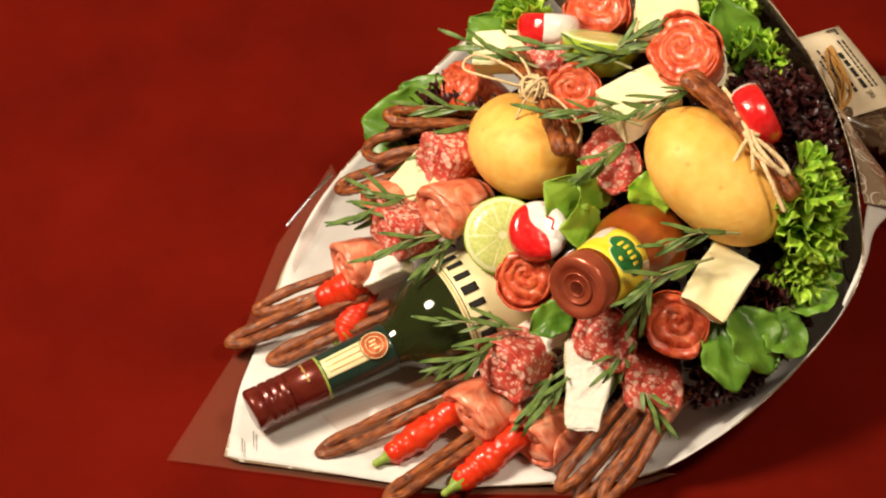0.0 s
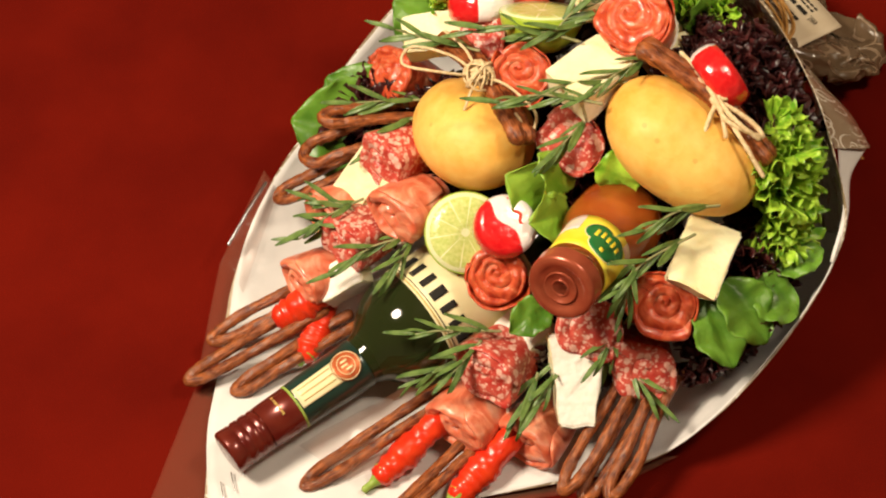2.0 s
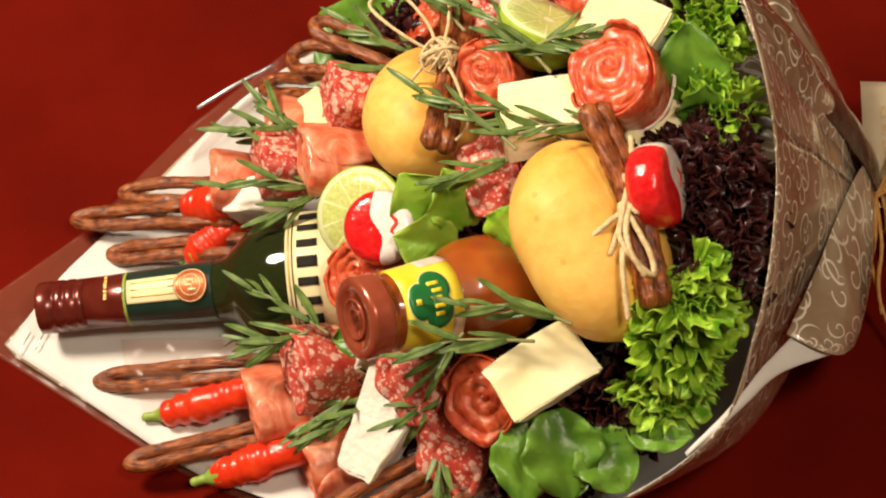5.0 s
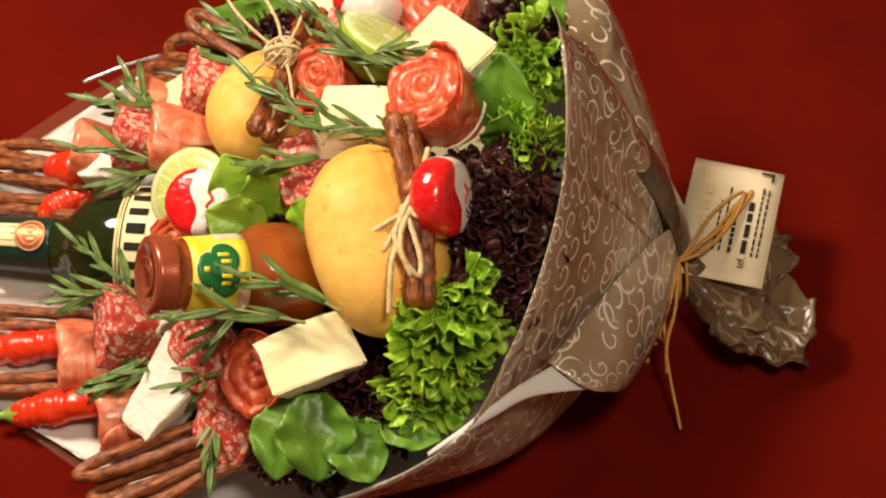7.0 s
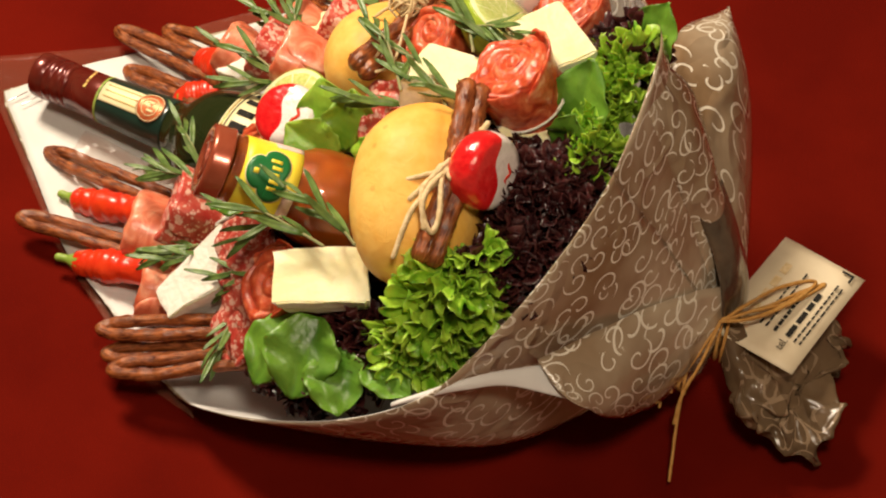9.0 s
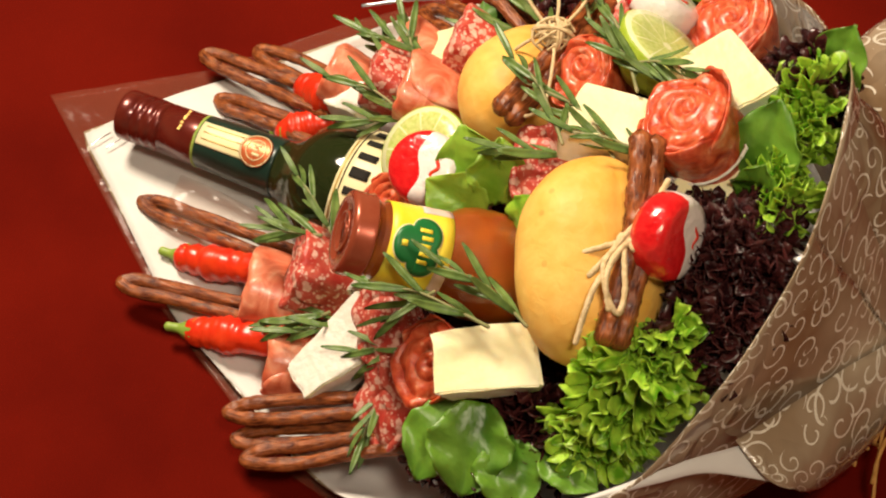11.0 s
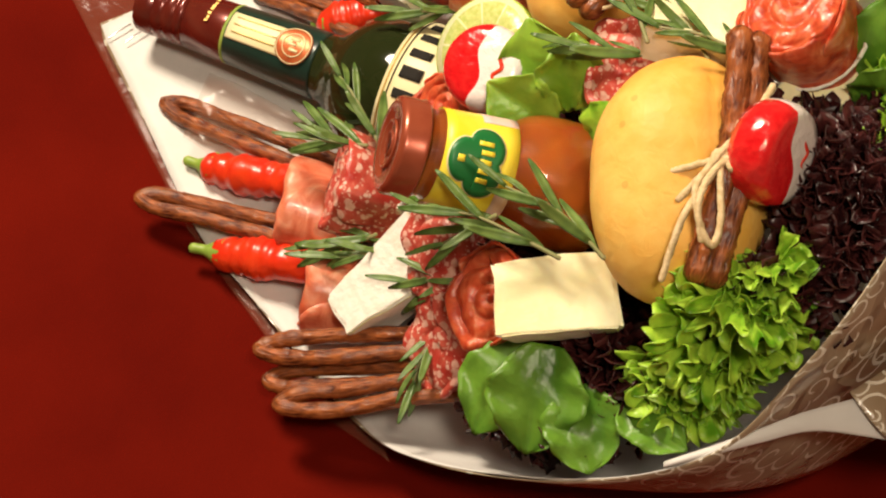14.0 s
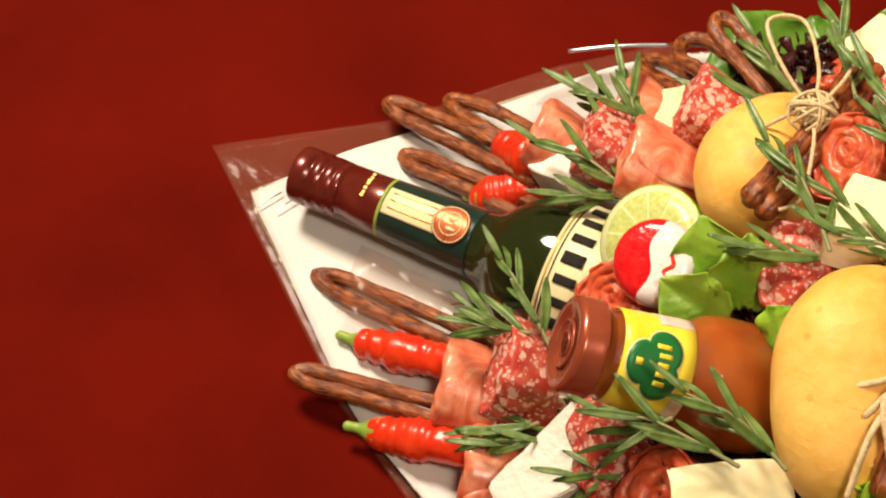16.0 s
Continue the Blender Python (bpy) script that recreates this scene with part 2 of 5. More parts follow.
M = {
    "cloth": mat("red_cloth", (0.095, 0.0042, 0.0019), 1.0, (0.126, 0.0058, 0.0023), 9, 5, spec=0.04, extra=weave_look),
    "paper": mat("white_paper", (0.62, 0.60, 0.58), 0.6, (0.71, 0.695, 0.67), 22, 5, bump=0.004, bump_scale=17),
    "film": mat("brown_scroll_film", (0.14, 0.09, 0.06), 0.24, coat=1.0, extra=swirl_look),
    "clear": mat("clear_film", (0.44, 0.20, 0.12), 0.14, spec=0.6, bump=0.004, bump_scale=22, extra=thin_look),
    "bread": mat("bread_crust", (0.78, 0.40, 0.07), 0.50, sss=0.05, spec=0.35, extra=bread_look),
    "cheese": mat("cheese_paste", (0.87, 0.79, 0.44), 0.48, (0.91, 0.86, 0.58), 30, 6, bump=0.0014, bump_scale=160, sss=0.1),
    "rind": mat("cheese_rind", (0.83, 0.78, 0.67), 0.7, (0.89, 0.86, 0.78), 160, 5, bump=0.0012, bump_scale=260),
    "ham": mat("cured_ham", (0.7, 0.25, 0.18), 0.32, sss=0.25, coat=0.15, extra=ham_look),
    "tail": mat("crumpled_film", (0.10, 0.060, 0.035), 0.26, coat=0.35, extra=shaded_film_look),
    # fold: the gap's shade beside the neck is put into this colour
    "fold": mat("shade_dark_film", (0.050, 0.032, 0.019), 0.20, (0.14, 0.095, 0.060), 28, 5, bump=0.006, bump_scale=55, coat=1.0),
    "smoked": mat("smoked_ham", (0.6, 0.15, 0.07), 0.30, sss=0.25, coat=0.2, extra=smoked_look),
    "salami": mat("salami", (0.35, 0.04, 0.04), 0.34, extra=salami_look),
    "sausage": mat("dried_sausage", (0.16, 0.04, 0.015), 0.27, extra=sausage_look),
    "chili": mat("red_chili", (0.64, 0.018, 0.006), 0.30, (0.74, 0.05, 0.010), 45, 3, bump=0.0010, bump_scale=130, coat=0.15),
    "stem": mat("green_stem", (0.20, 0.32, 0.04), 0.45, (0.33, 0.44, 0.08), 120, 3),
    "lime": mat("lime_flesh", (0.5, 0.6, 0.2), 0.25, sss=0.1, extra=lime_look),
    "peel": mat("lime_peel", (0.29, 0.42, 0.025), 0.30, (0.44, 0.55, 0.07), 60, 3, bump=0.0006, bump_scale=420),
    "wax": mat("red_wax", (0.65, 0.01, 0.01), 0.18, coat=0.8, extra=wax_look),
    "glass": mat("dark_green_glass", (0.026, 0.036, 0.010), 0.07, transmission=0.40, ior=1.5),
    "cap": mat("red_brown_capsule", (0.115, 0.012, 0.008), 0.26, (0.16, 0.022, 0.012), 80, 3, metal=0.3, coat=0.4),
    "neck": mat("dark_green_label", (0.008, 0.028, 0.020), 0.30, (0.012, 0.036, 0.026), 90, 3, coat=0.3),
    "cream": mat("cream_label", (0.74, 0.66, 0.36), 0.45, (0.80, 0.73, 0.45), 50, 3),
    "ink": mat("black_ink", (0.022, 0.020, 0.017), 0.85, spec=0.2),
    "copper": mat("copper_seal", (0.50, 0.10, 0.03), 0.35, (0.60, 0.16, 0.05), 200, 3, metal=0.4),
    "gold": mat("gold_print", (0.62, 0.42, 0.12), 0.35, metal=0.5),
    "lid": mat("copper_red_lid", (0.30, 0.058, 0.026), 0.26, (0.38, 0.085, 0.040), 70, 4, metal=0.35, coat=0.4),
    "jar": mat("clear_jar_glass", (0.98, 0.96, 0.92), 0.02, transmission=1.0, ior=1.45),
    "sauce": mat("tomato_sauce", (0.33, 0.048, 0.006), 0.20, (0.66, 0.185, 0.026), 38, 6, 0.32, 0.68, bump=0.001, sss=0.15),
    "yellow": mat("yellow_label", (0.82, 0.66, 0.03), 0.4, (0.86, 0.73, 0.08), 60, 2),
    "pink": mat("pink_label", (0.78, 0.55, 0.52), 0.4, (0.80, 0.66, 0.50), 70, 2),
    "green": mat("green_print", (0.01, 0.15, 0.035), 0.4),
    "rosemary": mat("rosemary_leaf", (0.050, 0.105, 0.020), 0.36, (0.145, 0.225, 0.055), 90, 3, bump=0.0006),
    "twig": mat("rosemary_stem", (0.22, 0.24, 0.09), 0.6, (0.30, 0.27, 0.13), 120, 3),
    "lettuce": mat("green_lettuce", (0.105, 0.29, 0.010), 0.32, (0.40, 0.62, 0.055), 70, 4, bump=0.0012, bump_scale=200, sss=0.08),
    "lollo": mat("dark_red_lettuce", (0.017, 0.005, 0.006), 0.20, (0.058, 0.013, 0.012), 50, 4, bump=0.0012, bump_scale=200),
    "leaf": mat("smooth_green_leaf", (0.048, 0.145, 0.010), 0.36, (0.135, 0.285, 0.028), 45, 5, bump=0.0016, bump_scale=75, sss=0.06),
    "soft": mat("soft_green_leaf", (0.13, 0.30, 0.014), 0.36, (0.27, 0.45, 0.045), 40, 5, bump=0.0010, bump_scale=140, sss=0.1),
    "twine": mat("jute_twine", (0.60, 0.44, 0.22), 0.85, (0.76, 0.60, 0.36), 420, 3, bump=0.0008),
    "raffia": mat("orange_raffia", (0.46, 0.22, 0.045), 0.7, (0.58, 0.32, 0.09), 300, 3, bump=0.0006),
    "card": mat("cream_card", (0.66, 0.55, 0.38), 0.6, (0.74, 0.64, 0.46), 40, 4),
    "steel": mat("steel_wire", (0.55, 0.55, 0.55), 0.25, metal=1.0),
    "plaster": mat("warm_plaster", (0.62, 0.52, 0.40), 0.9, (0.68, 0.58, 0.46), 3, 4),
    "wood": mat("brown_floor", (0.20, 0.11, 0.05), 0.5, (0.28, 0.16, 0.08), 6, 4),
}


# ---- building helpers ----
def V(*a):
    return Vector(a if len(a) > 1 else a[0])


def axes(place, z, x=(1, 0, 0)):
    """A pose whose local z points along z and whose local x lies near x."""
    z = V(z).normalized()
    y = z.cross(V(x)).normalized()
    m = Matrix((y.cross(z), y, z)).transposed().to_4x4()
    m.translation = V(place)
    return m


def mesh_of(name, verts, faces, smooth=True, uvs=None):
    me = bpy.data.meshes.new(name)
    me.from_pydata([tuple(v) for v in verts], [], faces)
    if uvs is not None:
        layer = me.uv_layers.new(name="uv")
        for loop in me.loops:
            layer.data[loop.index].uv = uvs[loop.vertex_index]
    if smooth:
        me.shade_smooth()
    me.validate()
    return me


def thing(name, label, category, m=None, group="", kind=""):
    ob = new(name)
    ob.empty_display_size = 0.01
    if m is not None:
        ob.matrix_world = m
    return tagged(ob, label, category, group, kind)


def part(name, me, material, parent=None, label="", m=None):
    if not me.materials:
        me.materials.append(M[material])
    ob = new(name, me)
    if parent is not None:
        ob.parent = parent
    if m is not None:
        ob.matrix_local = m
    if label:
        ob["label"] = label
    return ob


def solo(name, me, material, label, category, m=None, group="", kind=""):
    me.materials.append(M[material])
    ob = new(name, me)
    if m is not None:
        ob.matrix_world = m
    return tagged(ob, label, category, group, kind)


def wobble(p, size, seed=0.0):
    return noise.noise(V(p) * size + V(seed, seed * 1.7, -seed))


def curve(points, steps=8):
    """Points on a smooth line through the given ones."""
    p = [V(q) for q in points]
    p = [p[0] * 2 - p[1]] + p + [p[-1] * 2 - p[-2]]
    out = []
    for a, b, c, d in zip(p, p[1:], p[2:], p[3:]):
        for k in range(steps):
            t = k / steps
            out.append(0.5 * (2 * b + (c - a) * t + (2 * a - 5 * b + 4 * c - d) * t * t + (3 * b - a - 3 * c + d) * t ** 3))
    out.append(p[-2])
    return out


def tube(name, points, radius, sides=10, bumps=0.0, seed=0.0, flat=1.0, freq=260.0):
    """A tube along points with rounded ends; radius may be a function of 0..1."""
    pts = [V(p) for p in points]
    n = len(pts)
    rad = radius if callable(radius) else (lambda t: radius)
    verts, faces, up = [], [], V(0.13, 0.2, 1)
    uvs, run, before = [], 0.0, None
    rows = []
    for k, p in enumerate(pts):
        d = (pts[min(k + 1, n - 1)] - pts[max(k - 1, 0)]).normalized()
        up = (up - d * up.dot(d)).normalized()
        rows.append((p, d, up.copy(), rad(k / (n - 1))))
    first, last = rows[0], rows[-1]
    rows = ([(first[0] - first[1] * first[3] * 0.75, first[1], first[2], first[3] * 0.45), (first[0] - first[1] * first[3] * 0.4, first[1], first[2], first[3] * 0.85)]
            + rows + [(last[0] + last[1] * last[3] * 0.4, last[1], last[2], last[3] * 0.85), (last[0] + last[1] * last[3] * 0.75, last[1], last[2], last[3] * 0.45)])
    for p, d, u, r in rows:
        s = d.cross(u)
        run += (p - before).length if before is not None else 0
        before = p
        for j in range(sides):
            a = 2 * math.pi * j / sides
            w = u * math.cos(a) * flat + s * math.sin(a)
            q = p + w * r
            uvs.append((run, 0.027 * abs(j / sides - 0.5)))
            if bumps:
                q += w * r * bumps * wobble(q, freq, seed)
            verts.append(q)
    m = len(rows)
    for i in range(m - 1):
        for j in range(sides):
            a, b = i * sides + j, i * sides + (j + 1) % sides
            faces.append((a, b, b + sides, a + sides))
    faces.append(tuple(range(sides - 1, -1, -1)))
    faces.append(tuple((m - 1) * sides + j for j in range(sides)))
    return mesh_of(name, verts, faces, True, uvs)


def lathe(name, profile, sides=40, smooth=True):
    """A solid turned round z from (radius, height) pairs."""
    verts = [(r * math.cos(2 * math.pi * j / sides), r * math.sin(2 * math.pi * j / sides), h) for r, h in profile for j in range(sides)]
    faces = [(i * sides + j, i * sides + (j + 1) % sides, (i + 1) * sides + (j + 1) % sides, (i + 1) * sides + j) for i in range(len(profile) - 1) for j in range(sides)]
    faces += [tuple(range(sides - 1, -1, -1)), tuple((len(profile) - 1) * sides + j for j in range(sides))]
    return mesh_of(name, verts, faces, smooth)


def grid(name, fn, nu, nv, thick=0.0, uv=None, wrap=False):
    """A sheet fn(u, v), u and v from 0 to 1, doubled to the given thickness."""
    pts = [[V(fn(i / nu, j / nv)) for j in range(nv + 1)] for i in range(nu + 1)]
    verts = [p for row in pts for p in row]
    uvs = [uv(i / nu, j / nv) if uv else (i / nu, j / nv) for i in range(nu + 1) for j in range(nv + 1)]
    w = nv + 1
    faces = [(i * w + j, (i + 1) * w + j, (i + 1) * w + j + 1, i * w + j + 1) for i in range(nu) for j in range(nv)]
    if thick:
        back = []
        for i in range(nu + 1):
            for j in range(nv + 1):
                a = pts[min(i + 1, nu)][j] - pts[max(i - 1, 0)][j]
                b = pts[i][min(j + 1, nv)] - pts[i][max(j - 1, 0)]
                nrm = a.cross(b)
                nrm = nrm.normalized() if nrm.length > 1e-12 else V(0, 0, 1)
                back.append(pts[i][j] - nrm * thick)
        k = len(verts)
        verts += back
        uvs += uvs
        faces += [tuple(k + q for q in reversed(f)) for f in list(faces)]
        ring = [i * w for i in range(nu + 1)] + [nu * w + j for j in range(1, nv + 1)] + [i * w + nv for i in range(nu - 1, -1, -1)] + [j for j in range(nv - 1, 0, -1)]
        for a, b in zip(ring, ring[1:] + ring[:1]):
            faces.append((b, a, k + a, k + b))
    return mesh_of(name, verts, faces, True, uvs)


def box_mesh(name, lo, hi, bevel=0.0, segments=2):
    bm = bmesh.new()
    bmesh.ops.create_cube(bm, size=1)
    for v in bm.verts:
        v.co = V(*[lo[k] + (v.co[k] + 0.5) * (hi[k] - lo[k]) for k in range(3)])
    if bevel:
        bmesh.ops.bevel(bm, geom=bm.edges[:], offset=bevel, segments=segments, affect="EDGES", profile=0.5)
    me = bpy.data.meshes.new(name)
    bm.to_mesh(me)
    bm.free()
    return me


# ---- room and table ----
solo("floor", box_mesh("floor", (-2.6, -2.6, -0.80), (2.6, 2.6, -0.76)), "wood", "brown wooden floor of the room", "floor", kind="structure")
solo("ceiling", box_mesh("ceiling", (-2.6, -2.6, 1.96), (2.6, 2.6, 2.0)), "plaster", "warm plaster ceiling of the room", "ceiling", kind="structure")
for name, lo, hi in (("wall_north", (-2.6, 2.6, -0.76), (2.6, 2.7, 1.96)), ("wall_south", (-2.6, -2.7, -0.76), (2.6, -2.6, 1.96)),
                     ("wall_east", (2.6, -2.6, -0.76), (2.7, 2.6, 1.96)), ("wall_west", (-2.7, -2.6, -0.76), (-2.6, 2.6, 1.96))):
    solo(name, box_mesh(name, lo, hi), "plaster", "plain warm plaster wall of the room", "wall", kind="structure")


def cloth_point(u, v):
    x, y = -1.1 + 2.3 * u, -0.8 + 1.9 * v
    z = 0.0012 * wobble((x, y, 0), 3.0, 2) - 0.0013
    return (x, y, z)


table = thing("table", "table covered with a plain deep red cloth", "table")
part("tablecloth", grid("tablecloth", cloth_point, 60, 50, 0.002), "cloth", table)
part("tabletop", box_mesh("tabletop", (-1.1, -0.8, -0.04), (1.2, 1.1, -0.006), 0.004), "wood", table)
for x in (-1.0, 1.1):
    for y in (-0.7, 1.0):
        part("leg", box_mesh("leg", (x - 0.03, y - 0.03, -0.76), (x + 0.03, y + 0.03, -0.04), 0.004), "wood", table)

# ---- bouquet wrapping ----
NECK = V(0.272, 0.068, 0.042)
RIM = [(0.200, 0.035, 0.193), (0.182, -0.020, 0.172), (0.158, -0.062, 0.148), (0.128, -0.095, 0.120), (0.070, -0.100, 0.078), (0.000, -0.088, 0.040),
       (-0.052, -0.056, 0.010), (-0.148, 0.022, 0.006), (-0.2475, 0.137, 0.008), (-0.195, 0.182, 0.008), (-0.115, 0.240, 0.012), (-0.042, 0.268, 0.035),
       (0.023, 0.278, 0.050), (0.071, 0.288, 0.060), (0.120, 0.268, 0.105), (0.165, 0.210, 0.165), (0.190, 0.160, 0.196), (0.205, 0.114, 0.213)]


def rim_at(k):
    """A point of the rim; k counts its corners and may lie between two."""
    n = len(RIM)
    i = int(math.floor(k))
    t = k - i
    a, b, c, d = (V(RIM[(i + q) % n]) for q in (-1, 0, 1, 2))
    if 6 <= (i % n) <= 9:
        return b.lerp(c, t)
    return 0.5 * (2 * b + (c - a) * t + (2 * a - 5 * b + 4 * c - d) * t * t + (3 * b - a - 3 * c + d) * t ** 3)


def wrap_point(k, s, out=0.0, grow=1.0):
    """On the cone of the wrapping: s runs from the tied neck (0) to the rim (1)."""
    r = rim_at(k)
    ang = math.atan2(r.z - 0.06, -(r.y - 0.08))
    ring = NECK + V(0, -math.cos(ang) * 0.022, math.sin(ang) * 0.018)
    high = min(max((r.z - 0.115) / 0.05, 0), 1)
    p = ring.lerp(r, (s ** (0.55 + 0.45 * high)) * grow)
    low = ring.z * (1 - s) ** 2 + r.z * s ** 2.4
    p.z = low * (1 - high) + p.z * high
    p.z += 0.0025 * wobble(p, 28, 3) * (0.3 + high) * math.sin(math.pi * min(s, 1))
    away = V(0, p.y - 0.08, p.z - 0.09)
    if away.length > 1e-6:
        p += away.normalized() * out * (0.2 + 0.8 * high)
    p.z = max(p.z, 0.0035 - out)
    return p


bouquet = thing("bouquet_wrapping", "brown scroll-printed film and white paper wrapped round a food bouquet", "wrapping", Matrix.Identity(4))
part("film_sleeve", grid("film_sleeve", lambda u, v: wrap_point(u * 18, 0.02 + 0.98 * v, 0.003, 1.0), 150, 30, 0.0006,
     lambda u, v: ((0.03 + 0.21 * v) * math.cos(u * 4.6), (0.03 + 0.21 * v) * math.sin(u * 4.6))), "film", bouquet, "brown translucent film printed with pale scrolls")
part("white_paper", grid("white_paper", lambda u, v: wrap_point(2.9 + u * 11.6, 0.10 + 0.90 * v, -0.0015, 1.0 + 0.012 * math.sin(u * 40) * 0.4), 120, 30, 0.0005), "paper", bouquet, "white tissue-like paper lining")


def patch(corners, bulge, seed=0.0, fold=0.002):
    """A bowed sheet between two edges, each a smooth line; bulge is an offset at its middle."""
    e1, e2 = (curve(e, 12) for e in corners)

    def at(line, t):
        x = t * (len(line) - 1)
        i = min(int(x), len(line) - 2)
        return line[i].lerp(line[i + 1], x - i)

    def fn(u, v):
        p = at(e1, u).lerp(at(e2, u), v)
        return p + V(bulge) * math.sin(math.pi * v) * (0.5 + 0.5 * math.sin(math.pi * u)) + V(0, 0, fold) * wobble(p, 40, seed)
    return fn


part("front_flap", grid("front_flap", patch(([(0.183, -0.050, 0.120), (0.215, -0.010, 0.116), (0.250, 0.040, 0.098), (0.276, 0.073, 0.078)],
     [(0.2140, -0.0600, 0.101), (0.228, -0.040, 0.070), (0.246, -0.004, 0.040), (0.268, 0.040, 0.024)]), (0.004, -0.016, 0.006), 1), 30, 14, 0.0006,
     lambda u, v: (1.3 + u * 0.15, v * 0.075)), "film", bouquet)
part("paper_fold", grid("paper_fold", patch(([(0.112, -0.098, 0.112), (0.140, -0.086, 0.126), (0.165, -0.066, 0.123), (0.1855, -0.051, 0.1175)],
     [(0.112, -0.100, 0.111), (0.142, -0.089, 0.123), (0.173, -0.070, 0.117), (0.2095, -0.060, 0.104)]), (0.0, -0.001, 0.001), 2), 20, 8, 0.0005), "paper", bouquet)
part("back_flap", grid("back_flap", patch(([(0.222, 0.238, 0.136), (0.205, 0.180, 0.166), (0.218, 0.120, 0.158), (0.255, 0.085, 0.095)],
     [(0.2225, 0.239, 0.134), (0.252, 0.200, 0.118), (0.272, 0.135, 0.082), (0.282, 0.085, 0.050)]), (0.010, 0.004, 0.012), 3), 30, 12, 0.0006,
     lambda u, v: (2.3 + u * 0.17, v * 0.06)), "film", bouquet)


def collar_side(u, v):
    """The collar swelling out between its rim and the neck, on the far side."""
    p = wrap_point(17.45, 0.04 + 0.94 * (1 - u), 0.005)
    q = SIDE[int(u * 24)] if u >= 1 else SIDE[int(u * 24)].lerp(SIDE[int(u * 24) + 1], u * 24 - int(u * 24))
    m = p.lerp(q, v) + V(0.006, 0.0, 0.008) * math.sin(math.pi * v) * math.sin(math.pi * u)
    return m + V(0.0014, 0.0, 0.0014) * wobble(m, 45, 6)


SIDE = curve([(0.205, 0.118, 0.208), (0.228, 0.126, 0.178), (0.251, 0.115, 0.126), (0.264, 0.103, 0.090), (0.272, 0.086, 0.060)], 6)
# Sheet added to close the gap; its dark colour stands for the shade there.
part("shade_fold", grid("shade_fold", patch(([(0.246, 0.078, 0.128), (0.260, 0.071, 0.106), (0.269, 0.061, 0.086), (0.275, 0.051, 0.067)],
     [(0.254, 0.124, 0.120), (0.269, 0.109, 0.091), (0.281, 0.093, 0.067), (0.286, 0.081, 0.050)]), (0.004, -0.002, 0.004), 7, 0.006), 24, 16, 0.0005), "fold", bouquet, "crumpled film fold beside the neck, shade put into its dark colour")
part("collar_side", grid("collar_side", collar_side, 36, 14, 0.0006, lambda u, v: (4.1 + u * 0.20, 0.06 * v)), "film", bouquet)


def overhang(u, v):
    """A narrow border of clear film round the open end of the paper."""
    out = [V(-0.020, -0.082, 0.016), V(-0.060, -0.060, 0.0035), V(-0.158, 0.026, 0.0035), V(-0.277, 0.165, 0.0035), V(-0.185, 0.208, 0.0035), V(-0.103, 0.262, 0.014), V(-0.035, 0.280, 0.038)]
    inn = [V(-0.03, -0.065, 0.010), V(-0.05, -0.045, 0.0042), V(-0.14, 0.03, 0.0042), V(-0.235, 0.135, 0.0042), V(-0.185, 0.175, 0.0042), V(-0.112, 0.232, 0.010), V(-0.04, 0.262, 0.034)]
    x = u * 6
    i = min(int(x), 5)
    a = inn[i].lerp(inn[i + 1], x - i)
    b = out[i].lerp(out[i + 1], x - i)
    p = a.lerp(b, v)
    return p + V(0, 0, 0.0012) * wobble(p, 60, 5)


part("clear_overhang", grid("clear_overhang", overhang, 60, 8, 0.0003), "clear", bouquet, "thin clear film edge lying on the cloth")
part("wire_edge", tube("wire_edge", curve([(-0.097, 0.256, 0.036), (-0.07, 0.262, 0.042), (-0.045, 0.268, 0.044)], 6), 0.0012, 6), "steel", bouquet, "shiny folded film edge")
for x in (-0.2365, -0.2265):
    part("staple", tube("staple", [(x, 0.1285, 0.0105), (x + 0.004, 0.1345, 0.0108), (x + 0.0085, 0.1405, 0.0105)], 0.0004, 5), "steel", bouquet, "thin steel staple")


part("clear_crumple", grid("clear_crumple", lambda u, v: V(-0.175 + 0.10 * u, 0.118 - 0.035 * u - 0.045 * v, 0.0150 + 0.006 * wobble((u * 5, v * 3, 0), 1.0, 2) + 0.010 * (1 - v) * u), 30, 16, 0.0003), "clear", bouquet, "crumpled clear film beside the bottle")


# tail beyond the tie, crumpled
def tail_point(u, v):
    a = 2 * math.pi * u
    end = V(0.346, 0.055, 0.014)
    c = NECK.lerp(end, v)
    wide, tall = 0.020 + 0.028 * min(1, v * 2.2) ** 0.7, 0.016 - 0.003 * v
    c.y -= 0.012 * math.sin(math.pi * min(v * 1.2, 1))
    p = c + V(0.004, math.cos(a) * wide, math.sin(a) * tall + tall * 0.2)
    p += V(wobble(p, 55, 1), wobble(p, 70, 4), wobble(p, 60, 9)) * 0.012 * min(1, v * 3) + V(wobble(p, 170, 2), wobble(p, 160, 6), wobble(p, 190, 7)) * 0.0030 * min(1, v * 3)
    p.z = min(max(p.z, 0.003), 0.066 - 0.034 * min(1, v * 1.6))
    return p


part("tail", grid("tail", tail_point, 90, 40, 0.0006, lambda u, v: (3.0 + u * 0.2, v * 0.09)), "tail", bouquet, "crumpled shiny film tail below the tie")

